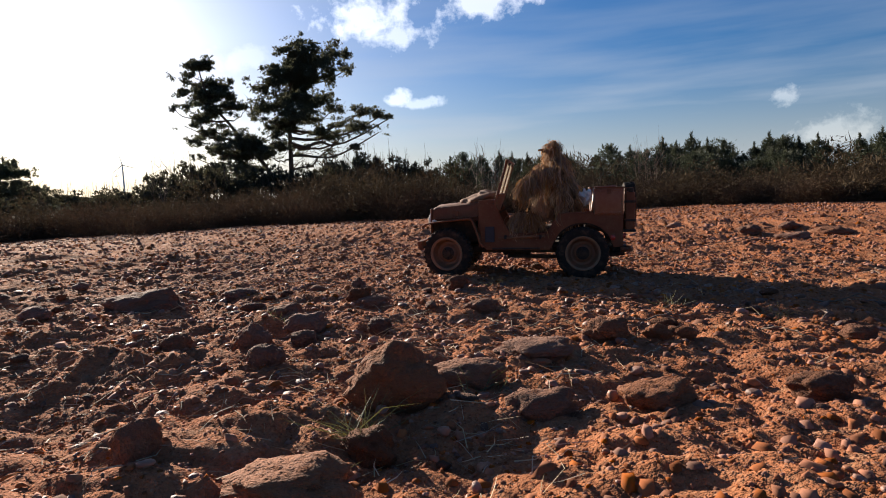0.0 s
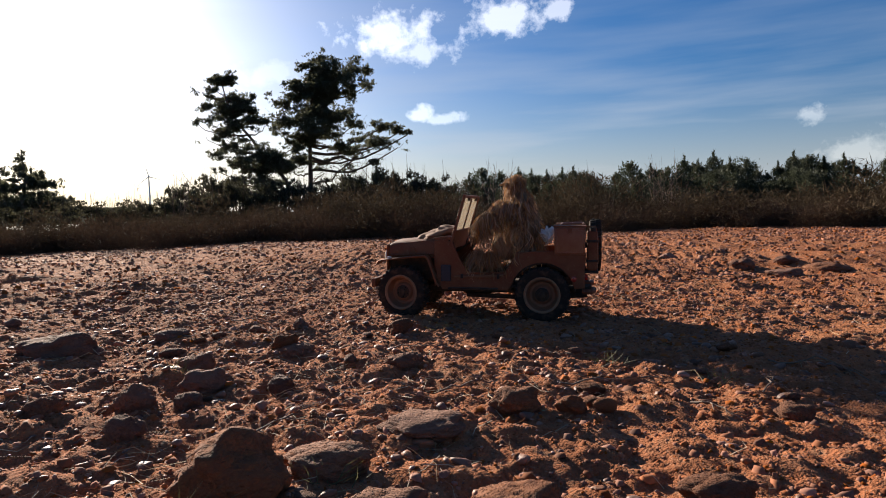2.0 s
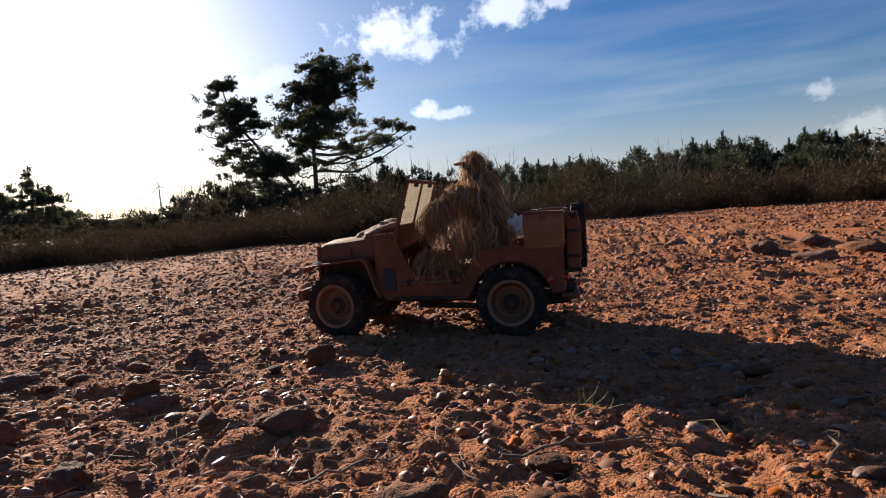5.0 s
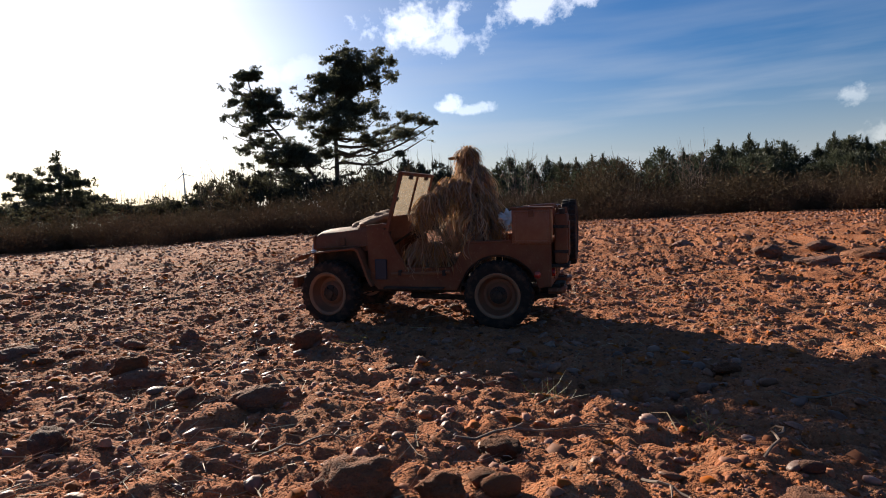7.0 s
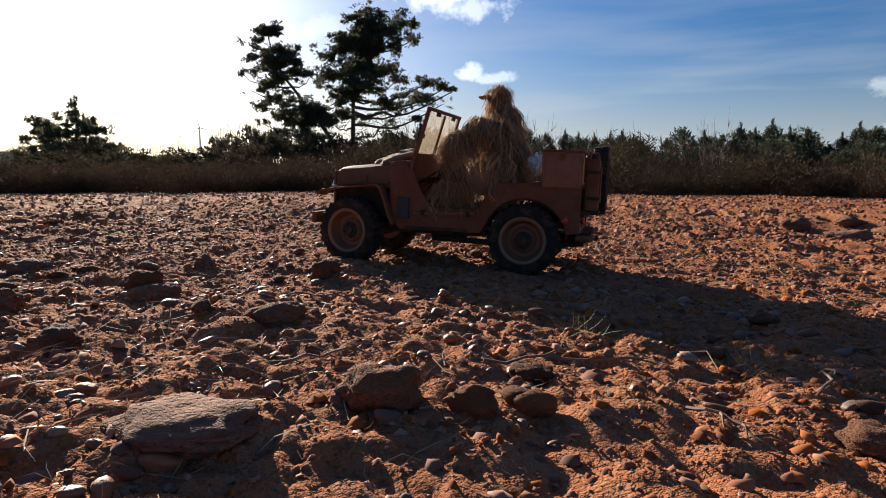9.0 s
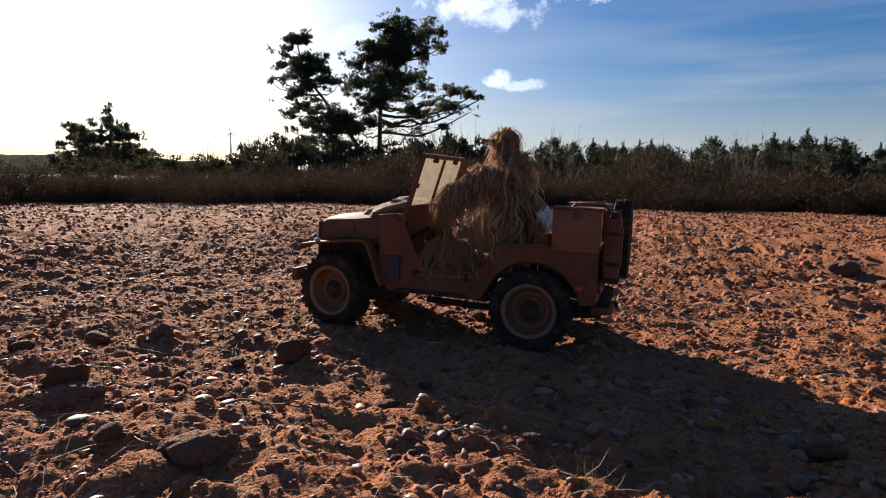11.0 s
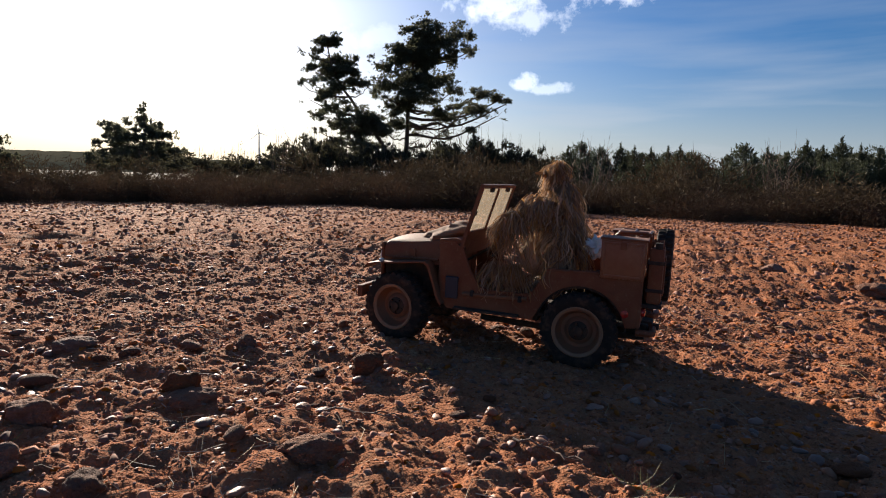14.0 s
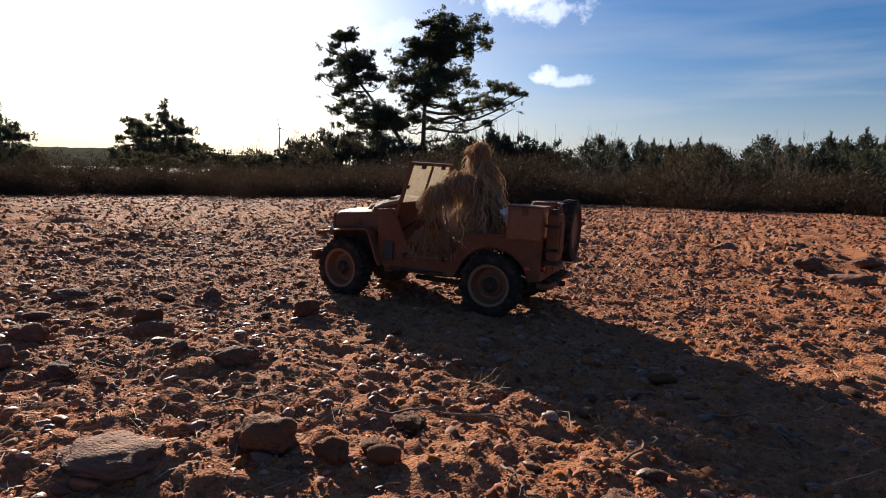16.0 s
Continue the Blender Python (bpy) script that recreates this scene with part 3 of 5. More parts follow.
# windscreen: leaning frame with two dusty panes
wind = new("windscreen")
wind.parent = jeep
wind.matrix_local = pose(-0.057, 0, 0.166, 0, 16.5, 0)
bm = bmesh.new()
H0, H1, HW = 0.054, 0.144, 0.108
for s in (-1, 1):
    box(bm, (0, s * HW, H1 / 2), (0.007, 0.007, H1), 0.0012)
box(bm, (0, 0, H1), (0.008, 2 * HW + 0.007, 0.007), 0.0012)
box(bm, (0, 0, H0), (0.008, 2 * HW - 0.007, 0.009), 0.0012)
box(bm, (0, 0, (H0 + H1) / 2), (0.006, 0.006, H1 - H0 - 0.009), 0.001)
ob = part("windscreen_frame", bm, PAINT, wind, "painted windscreen frame")
for s in (-1, 1):
    bm = bmesh.new()
    box(bm, (0, s * HW / 2, (H0 + H1) / 2), (0.0016, HW - 0.009, H1 - H0 - 0.009), 0)
    p = part("windscreen_pane", bm, GLASS, wind, "dust-filmed windscreen pane")
    bm = bmesh.new()
    box(bm, (0.004, s * HW * 0.5, H1 - 0.006), (0.006, 0.014, 0.008), 0.001)
    part("wiper_motor", bm, DARK, wind)
    bm = bmesh.new()
    box(bm, (0.0, s * 0.099, 0.020), (0.011, 0.006, 0.016), 0.001)
    part("windscreen_hinge", bm, DARK, wind)
bm = bmesh.new()
box(bm, (-0.002, -HW + 0.011, 0.092), (0.006, 0.018, 0.008), 0.001)
part("windscreen_clip", bm, DARK, wind)
bm = bmesh.new()
prism(bm, [(-0.003, 0.010), (0.003, 0.010), (0.003, 0.052), (-0.003, 0.052)], -0.104, 0.104)
part("windscreen_lower_panel", bm, PAINT, wind)

# steering wheel, seats, rear bench
bm = bmesh.new()
n = 28
ring = [Vector((0.004 + 0.012 * math.sin(2 * math.pi * i / n), -0.050 + 0.030 * math.cos(2 * math.pi * i / n), 0.200 + 0.026 * math.sin(2 * math.pi * i / n))) for i in range(n + 1)]
tube(bm, ring, 0.0022, 6)
for i in (0, 9, 19):
    tube(bm, [(0.004, -0.050, 0.200), tuple(ring[i])], 0.0014, 5)
tube(bm, [(0.004, -0.050, 0.200), (-0.075, -0.050, 0.150)], 0.0026, 6)
part("steering_wheel", bm, DARK, jeep)
for y in (-0.052, 0.052):
    bm = bmesh.new()
    box(bm, (0.095, y, 0.122), (0.070, 0.070, 0.022), 0.006)
    part("seat_cushion", bm, SEAT, jeep, "", True)
    bm = bmesh.new()
    box(bm, (0.136, y, 0.160), (0.016, 0.070, 0.070), 0.005, (0, 10, 0))
    part("seat_back", bm, SEAT, jeep, "", True)
bm = bmesh.new()
box(bm, (0.205, 0, 0.130), (0.055, 0.120, 0.020), 0.005)
part("rear_bench", bm, SEAT, jeep, "", True)


def stowage_box(y0, y1, z0, z1, name, x0=0.198, x1=0.268):
    bm = bmesh.new()
    prism(bm, [(x0, z0), (x0 - 0.001, z1), (x1, z1 + 0.001), (x1, z0)], y0, y1, 0.002)
    s = -1 if y0 < 0 else 1
    yy = y0 if s < 0 else y1
    for x in (x0 + 0.004, x1 - 0.004):
        box(bm, (x, yy, (z0 + z1) / 2), (0.004, 0.003, z1 - z0 - 0.006), 0.0008)
    for z in (z0 + 0.004, z1 - 0.005):
        box(bm, ((x0 + x1) / 2, yy, z), (x1 - x0 - 0.006, 0.003, 0.004), 0.0008)
    b = part(name, bm, BOXPAINT, jeep, "orange-brown painted stowage box", True)
    bm = bmesh.new()
    box(bm, ((x0 + x1) / 2, (y0 + y1) / 2, z1 + 0.0025), (x1 - x0 + 0.006, y1 - y0 + 0.006, 0.004), 0.001)
    part("box_lid", bm, PAINT, b)
    bm = bmesh.new()
    box(bm, ((x0 + x1) / 2, yy + s * 0.002, z1 - 0.008), (0.010, 0.004, 0.012), 0.001)
    part("box_latch", bm, PAINT, b)


stowage_box(-0.118, -0.070, 0.166, 0.229, "stowage_box")
stowage_box(0.070, 0.118, 0.166, 0.229, "stowage_box")
# open tubular rack standing on the rear of the tub
bm = bmesh.new()
for y in (0.030, 0.112):
    tube(bm, [(0.200, y, 0.166), (0.207, y, 0.226), (0.213, y, 0.232), (0.262, y, 0.234), (0.268, y, 0.228), (0.268, y, 0.172)], 0.0032, 8)
for x, z in ((0.210, 0.231), (0.266, 0.232), (0.238, 0.233)):
    tube(bm, [(x, 0.030, z), (x, 0.112, z)], 0.0028, 8)
part("rear_rack", bm, BOXPAINT, jeep, "red-brown tubular rear rack", True)
bm = bmesh.new()
prism(bm, [(0.214, 0.190), (0.219, 0.190), (0.252, 0.228), (0.247, 0.229)], 0.036, 0.106, 0.001)
for y in (0.050, 0.071, 0.092):
    prism(bm, [(0.211, 0.190), (0.215, 0.190), (0.248, 0.229), (0.244, 0.230)], y - 0.003, y + 0.003, 0.0006)
part("rack_panel", bm, BOXPAINT, jeep, "red-brown sloping rack panel")
# can strapped on the tail
bm = bmesh.new()
box(bm, (0.285, -0.075, 0.174), (0.024, 0.052, 0.094), 0.006)
box(bm, (0.298, -0.075, 0.174), (0.003, 0.034, 0.064), 0.001)
can = part("fuel_can", bm, PAINT, jeep, "dusty metal fuel can", True)
bm = bmesh.new()
for y in (-0.090, -0.075, -0.060):
    tube(bm, [(0.276, y, 0.219), (0.278, y, 0.230), (0.292, y, 0.230), (0.294, y, 0.219)], 0.002, 6)
part("can_handle", bm, PAINT, can)
bm = bmesh.new()
lathe(bm, [(0.006, 0.219), (0.006, 0.229), (0.001, 0.230)], 12, (0.287, -0.097, 0), "Z")
part("can_cap", bm, DARK, can)
for z in (0.150, 0.196):
    bm = bmesh.new()
    box(bm, (0.285, -0.075, z), (0.028, 0.056, 0.006), 0.001)
    part("can_strap", bm, DARK, can)
bm = bmesh.new()
box(bm, (0.283, -0.075, 0.124), (0.032, 0.060, 0.006), 0.001)
part("can_tray", bm, DARK, can)
bm = bmesh.new()
tube(bm, [(0.268, 0.020, 0.180), (0.300, 0.020, 0.180)], 0.007, 8)
part("spare_wheel_bracket", bm, DARK, jeep)
for s in (-1, 1):
    bm = bmesh.new()
    lathe(bm, [(0.007, 0.268), (0.0075, 0.274), (0.001, 0.276)], 16, (0, s * 0.098, 0.112), "X")
    part("tail_lamp", bm, RED, jeep, "", True)
    bm = bmesh.new()
    tube(bm, [(0.262, s * 0.105, 0.078), (0.284, s * 0.105, 0.078), (0.288, s * 0.098, 0.078), (0.288, s * 0.060, 0.078), (0.284, s * 0.054, 0.078), (0.262, s * 0.054, 0.078)], 0.006, 8)
    part("rear_bumperette", bm, PAINT, jeep, "", True)
    bm = bmesh.new()
    lathe(bm, [(0.0065, 0), (0.0065, s * 0.0022), (0.001, s * 0.003)], 14, (0.243, s * 0.112, 0.108), "Y")
    part("side_reflector", bm, RED, jeep, "small dull red side reflector")
bm = bmesh.new()
box(bm, (0.276, 0, 0.074), (0.020, 0.040, 0.014), 0.002)
box(bm, (0.290, 0, 0.070), (0.014, 0.012, 0.010), 0.002)
part("tow_hitch", bm, DARK, jeep)


def in_jeep(x, y, z, *turn):
    return jeep.matrix_world @ pose(x, y, z, *turn)


# canvas bundle on the bonnet in front of the windscreen
def build_tarp():
    bm = bmesh.new()
    bmesh.ops.create_uvsphere(bm, u_segments=48, v_segments=24, radius=1)
    for v in bm.verts:
        x, y, z = v.co
        fold = 1 + 0.16 * noise.noise(Vector((x * 2.2, y * 3.4, z * 2 + 4))) + 0.05 * noise.noise(Vector((x * 8, y * 9, z * 8)))
        lift = 0.75 if x < 0 else 1.0
        v.co = (x * 0.056 * fold, y * 0.092 * fold, max(z, -0.25) * 0.027 * fold * lift + 0.010 * x)
    ob = part("tarpaulin", bm, CANVAS, None, smooth=True)
    ob.matrix_world = in_jeep(-0.098, 0.0, 0.203)
    tagged(ob, "folded dusty tan tarpaulin lying on the bonnet", "tarpaulin")


build_tarp()


def build_cloth():
    bm = bmesh.new()
    bmesh.ops.create_icosphere(bm, subdivisions=4, radius=1)
    for v in bm.verts:
        p = v.co.copy()
        k = 1 + 0.6 * noise.noise(p * 1.7) + 0.4 * noise.noise(p * 4) + 0.2 * noise.noise(p * 9)
        v.co = (p.x * 0.017 * k, p.y * 0.020 * k, p.z * 0.017 * k)
    ob = part("white_cloth", bm, CLOTH, None, smooth=True)
    ob.matrix_world = in_jeep(0.180, -0.040, 0.208)
    tagged(ob, "crumpled white cloth stuffed behind the seats", "cloth")


build_cloth()


# ---- the doll in its shaggy suit ----
def build_doll():
    rng = np.random.default_rng(11)
    bm = bmesh.new()
    lobes = (((0.097, -0.020, 0.328), (0.020, 0.021, 0.030)), ((0.108, -0.025, 0.272), (0.034, 0.046, 0.052)), ((0.122, -0.032, 0.215), (0.040, 0.056, 0.050)),
             ((0.074, -0.064, 0.272), (0.028, 0.022, 0.023)), ((0.038, -0.090, 0.248), (0.022, 0.016, 0.018)), ((0.014, -0.096, 0.150), (0.026, 0.010, 0.027)),
             ((0.046, -0.098, 0.148), (0.024, 0.010, 0.026)), ((0.124, -0.050, 0.175), (0.032, 0.050, 0.036)), ((0.048, 0.030, 0.245), (0.036, 0.022, 0.030)), ((0.076, -0.030, 0.180), (0.042, 0.05, 0.042)), ((0.018, -0.092, 0.226), (0.012, 0.012, 0.020)))
    for c, r in lobes:
        bmesh.ops.create_icosphere(bm, subdivisions=3, radius=1, matrix=Matrix.Translation(c) @ Matrix.Diagonal((r[0] * 0.86, r[1] * 0.86, r[2] * 0.86, 1)))
    # peak of the cap
    box(bm, (0.070, -0.020, 0.334), (0.022, 0.028, 0.004), 0.001, (0, -8, 0))

    def ribbon(p, d, length, width, sag, curl):
        side = d.cross(Vector((0, 0, 1)))
        side = (side if side.length > 0.1 else Vector((0, 1, 0))).normalized()
        n, prev = 5, None
        for i in range(n + 1):
            s = i / n
            q = p + d * (length * s * (1 - 0.35 * s)) + Vector((0, 0, -sag * length * s * s)) + side * (curl * length * math.sin(3 * s))
            w = side * (width * (1 - 0.6 * s) * 0.5)
            pair = (bm.verts.new(q - w), bm.verts.new(q + w))
            if prev:
                bm.faces.new((prev[0], prev[1], pair[1], pair[0]))
            prev = pair

    def lock(p, d, length, rng):
        # a twisted lock of a few strands that fan at the tip
        curl = rng.normal() * 0.16
        for _ in range(int(rng.integers(1, 5))):
            q = p + Vector(rng.normal(size=3)) * 0.0022
            ribbon(q, (d + Vector(rng.normal(size=3)) * 0.09).normalized(), length * rng.uniform(0.7, 1.1), rng.uniform(0.0012, 0.0032), rng.uniform(0.1, 0.4), curl + rng.normal() * 0.06)

    counts = (320, 480, 380, 340, 300, 150, 110, 60, 100, 40, 120)
    for (c, r), n in zip(lobes, counts):
        c, r = Vector(c), Vector(r)
        for _ in range(n):
            v = Vector(rng.normal(size=3)).normalized()
            if v.z < -0.7:
                continue
            p = c + Vector((v.x * r.x, v.y * r.y, v.z * r.z)) * 0.97
            down = Vector((0.18 * v.x, 0.18 * v.y, -1.0)) + Vector(rng.normal(size=3)) * 0.26
            d = (v * (0.22 if c.z > 0.3 else 0.45) + down).normalized()
            if c.z > 0.3 and v.z > 0.5:
                d = Vector((v.x + rng.normal() * 0.3, v.y + rng.normal() * 0.3, -0.45)).normalized()
            lock(p, d, rng.uniform(0.030, 0.068) * (0.62 if c.z > 0.3 else 0.8 if c.y < -0.06 else 1.0), rng)
    # long strands that trail from the sleeve over the near side of the jeep
    for _ in range(70):
        x = rng.uniform(0.010, 0.075)
        p = Vector((x, -0.113 - rng.uniform(0, 0.006), rng.uniform(0.190, 0.235) - 0.2 * max(0, x - 0.05)))
        ribbon(p, Vector((0.42 + rng.normal() * 0.18, -0.04, -1)).normalized(), rng.uniform(0.06, 0.135), rng.uniform(0.0012, 0.0028), 0.1, rng.normal() * 0.12)
    # loose fuzz round the hood
    for _ in range(40):
        v = Vector(rng.normal(size=3)).normalized()
        v.z = abs(v.z)
        p = Vector((0.097, -0.020, 0.328)) + Vector((v.x * 0.026, v.y * 0.026, v.z * 0.032))
        ribbon(p, (v + Vector(rng.normal(size=3)) * 0.5).normalized(), rng.uniform(0.010, 0.026), 0.0009, 0.9, rng.normal() * 0.3)
    ob = part("doll", bm, STRAW, None)
    ob.matrix_world = in_jeep(0, 0, 0)
    tagged(ob, "doll in a shaggy jute-strand camouflage suit, seated in the jeep", "doll")


build_doll()


# ---- heath, trees and distance ----
def blades_mesh(name, roots, tips, widths, mat, bend=0.0, rng=None):
    """Many thin two-segment blades from roots to tips, with random facing."""
    n = len(roots)
    d = tips - roots
    side = np.cross(d, rng.normal(size=(n, 3)))
    side /= np.linalg.norm(side, axis=1, keepdims=True) + 1e-9
    w = side * (np.asarray(widths)[:, None] * 0.5)
    mid = roots + d * 0.55 + side * (np.linalg.norm(d, axis=1, keepdims=True) * bend * rng.normal(size=(n, 1)))
    verts = np.stack([roots - w, roots + w, mid + w * 0.8, mid - w * 0.8, tips], 1).reshape(-1, 3)
    b = np.arange(n)[:, None] * 5
    tris = np.concatenate([b + np.array([[0, 1, 2]]), b + np.array([[0, 2, 3]]), b + np.array([[3, 2, 4]])], 0)
    return mesh_from_arrays(name, verts, tris, mat, smooth=False)


HEATH_TURN = 2.6


def polar(az, d):
    """A place on the heath; azimuths run from the heath's own north, a little east of +y."""
    a = np.radians(np.asarray(az) + HEATH_TURN)
    return np.stack([np.sin(a) * d, np.cos(a) * d], -1)


def brush_front(az):
    """The distance at which the heath begins."""
    return 8.0 + 0.8 * value_noise(np.asarray(az) / 9.0, np.zeros_like(np.asarray(az, float)), 31) + 0.5 * value_noise(np.asarray(az) / 3.1, np.zeros_like(np.asarray(az, float)), 32)


def low_heath(az):
    """The heath stands lower towards the lone pine."""
    f = np.clip((np.asarray(az) + 44.0) / 11.0, 0, 1)
    return 0.80 + 0.20 * f * f * (3 - 2 * f)


def build_heath():
    rng = np.random.default_rng(5)
    # heather: mounds of fine sprigs
    n = 2600
    az = rng.uniform(-78, 42, n)
    d = brush_front(az) + 0.15 + rng.random(n) ** 1.6 * 14
    c = polar(az, d)
    tall = rng.uniform(0.34, 0.60, n) * (1 + 0.035 * (d - 8)) * (0.9 + 0.35 * value_noise(az / 6, d, 33) + 0.35 * value_noise(az / 2.3, d * 2, 34)) * low_heath(az)
    roots, tips = [], []
    for (x, y), h, dd in zip(c, tall, d):
        k = 300 if dd < 10.5 else 110
        v = rng.normal(size=(k, 3))
        v /= np.linalg.norm(v, axis=1, keepdims=True)
        v[:, 2] = np.abs(v[:, 2])
        base = np.array([x, y, rise(np.array(x), np.array(y)) - 0.02])
        p = base + v * np.array([h * 0.8, h * 0.8, h * 0.85]) * rng.uniform(0.2, 1.0, (k, 1)) ** 0.6
        roots.append(p)
        tips.append(p + (v * 0.5 + np.array([0, 0, 0.15]) + rng.normal(size=(k, 3)) * 0.6) * (0.05 + 0.004 * (dd - 8)) * rng.uniform(0.5, 1.7, (k, 1)))
    roots, tips = np.concatenate(roots), np.concatenate(tips)
    side = np.cross(tips - roots, rng.normal(size=roots.shape))
    side *= (rng.uniform(0.0022, 0.0058, (len(roots), 1)) / (np.linalg.norm(side, axis=1, keepdims=True) + 1e-9))
    verts = np.stack([roots - side, roots + side, tips], 1).reshape(-1, 3)
    ob = new("heather_brush", mesh_from_arrays("heather_brush", verts, np.arange(len(verts)).reshape(-1, 3), HEATHER, False))
    tagged(ob, "low dark brown heather brush bordering the bare ground", "heather", kind="stuff")
    # dry grass among it
    n = 1000
    az = rng.uniform(-78, 42, n)
    d = brush_front(az) + rng.random(n) ** 1.8 * 12
    clump = value_noise(az / 2.2, d / 1.1, 35)
    keep = clump > 0.0
    az, d, clump = az[keep], d[keep], clump[keep]
    xy = polar(az, d)
    z = rise(xy[:, 0], xy[:, 1]) - 0.02
    roots = np.column_stack([xy, z])
    h = rng.uniform(0.16, 0.46, len(az)) * (1 + 0.03 * (d - 8)) * (0.8 + 0.5 * clump) * low_heath(az)
    tips = roots + np.column_stack([rng.normal(size=len(az)) * 0.35 * h, rng.normal(size=len(az)) * 0.35 * h, h])
    ob = new("dry_grass", blades_mesh("dry_grass", roots, tips, rng.uniform(0.0016, 0.0040, len(az)), DRYGRASS, 0.06, rng))
    tagged(ob, "tall dry tan grass standing in the heath", "dry grass", kind="stuff")


build_heath()


def build_shrubs():
    rng = np.random.default_rng(6)
    kinds = []
    for i in range(5):
        n = 5200
        v = rng.normal(size=(n, 3))
        v /= np.linalg.norm(v, axis=1, keepdims=True)
        v[:, 2] = np.abs(v[:, 2])
        lump = 0.75 + 0.45 * value_noise(v[:, 0] * 2.3 + i * 5, v[:, 1] * 2.3 + v[:, 2] * 2, 61)
        p = v * lump[:, None] * rng.uniform(0.15, 1.0, (n, 1)) ** 0.45 * np.array([0.95, 0.95, 0.85])
        d = (v * 0.6 + np.array([0, 0, 0.15]) + rng.normal(size=(n, 3)) * 0.6) * rng.uniform(0.03, 0.10, (n, 1))
        side = np.cross(d, rng.normal(size=(n, 3)))
        side *= rng.uniform(0.005, 0.011, (n, 1)) / (np.linalg.norm(side, axis=1, keepdims=True) + 1e-9)
        verts = np.stack([p - side, p + side, p + d], 1).reshape(-1, 3)
        kinds.append(mesh_from_arrays("shrub", verts, np.arange(len(verts)).reshape(-1, 3), SHRUB, False))
    for az in np.arange(-72, 36, 2.1):
        az = az + rng.normal() * 0.9
        d = float(brush_front(az)) + rng.uniform(0.5, 3.2)
        x, y = (float(q) for q in polar(az, d))
        h = rng.uniform(0.48, 0.90) * (1 + 0.04 * (d - 8)) * (1.25 if -36 < az < -16 or -6 < az < 2 else 1.05) * float(low_heath(az))
        ob = new("shrub", kinds[int(rng.integers(0, 5))])
        w = h * rng.uniform(0.9, 1.5)
        ob.matrix_world = pose(x, y, float(rise(np.array(x), np.array(y))) - 0.03, 0, 0, rng.uniform(0, 360)) @ Matrix.Diagonal((w, w, h, 1))
        tagged(ob, "rounded brownish-olive heath shrub at the edge of the bare ground", "shrub", "heath shrubs")


build_shrubs()


def tuft_points(rng, centre, radii, n):
    v = rng.normal(size=(n, 3))
    v /= np.linalg.norm(v, axis=1, keepdims=True)
    return np.array(centre) + v * np.array(radii) * (rng.random((n, 1)) ** 0.45), v


def crown_mesh(name, lobes, per_volume, tuft, blades, rng, mat=None, clumps=10, thick=0.17):
    """A crown of needle tufts that fills lobes ((x, y, z), (rx, ry, rz)) unevenly."""
    roots, tips = [], []
    pads = []
    for c, r in lobes:
        for _ in range(clumps):
            v = rng.normal(size=3)
            v /= np.linalg.norm(v)
            f = rng.uniform(0.24, 0.48)
            pads.append((np.array(c) + v * np.array(r) * rng.uniform(0.3, 0.95), (r[0] * f * 1.15, r[1] * f * 1.15, r[2] * f * 0.8)))
    for c, r in pads:
        n = max(4, int(per_volume * (r[0] * r[1] * r[2]) ** (2 / 3)))
        p, v = tuft_points(rng, c, r, n)
        keep = noise_keep(p, rng)
        p, v = p[keep], v[keep]
        for q, w in zip(p, v):
            dirs = rng.normal(size=(blades, 3)) + w * 0.5 + np.array([0, 0, 0.55])
            dirs /= np.linalg.norm(dirs, axis=1, keepdims=True)
            roots.append(q + dirs * tuft * 0.05)
            tips.append(q + dirs * tuft * rng.uniform(0.6, 1.15, (blades, 1)))
    roots, tips = np.concatenate(roots), np.concatenate(tips)
    side = np.cross(tips - roots, rng.normal(size=roots.shape))
    side *= tuft * thick / (np.linalg.norm(side, axis=1, keepdims=True) + 1e-9)
    verts = np.stack([roots - side, roots + side, tips], 1).reshape(-1, 3)
    return mesh_from_arrays(name, verts, np.arange(len(verts)).reshape(-1, 3), mat or NEEDLE, False)


def noise_keep(p, rng):
    a = value_noise(p[:, 0] * 1.7 + p[:, 1], p[:, 2] * 2.6, 41)
    b = value_noise(p[:, 0] * 4.3 + 9, p[:, 2] * 5.6 + p[:, 1] * 3, 42)
    return (a > -0.30) & (b > -0.32)


def pine_tree(name, lobes, trunk, limbs, tuft, per_volume, rng, blades=11, clumps=10, thick=0.17):
    """A pine: an Empty with trunk and limbs in one mesh, and its crown."""
    tree = new(name)
    bm = bmesh.new()
    tube(bm, trunk[0], trunk[1], 10, trunk[2])
    for pts, r in limbs:
        tube(bm, pts, r, 4, r * 0.3)
    part("trunk", bm, BARK, tree, "", True)
    crown = new("crown", crown_mesh("crown", lobes, per_volume, tuft, blades, rng, None, clumps, thick))
    crown.parent = tree
    return tree


def facing(az, d, z):
    """A place at that azimuth and distance, turned so that its own x runs across the view."""
    x, y = polar(az, d)
    return pose(float(x), float(y), z, 0, 0, -az - HEATH_TURN)


def wiggle(a, b, rng, n=6, amount=0.10):
    a, b = Vector(a), Vector(b)
    size = (b - a).length
    pts = [a.lerp(b, i / n) + Vector(rng.normal(size=3)) * (size * amount * (0.5 if 0 < i < n else 0) * 0.5) + Vector((0, 0, -0.12 * size * math.sin(math.pi * i / n))) for i in range(n + 1)]
    return [tuple(p) for p in pts]


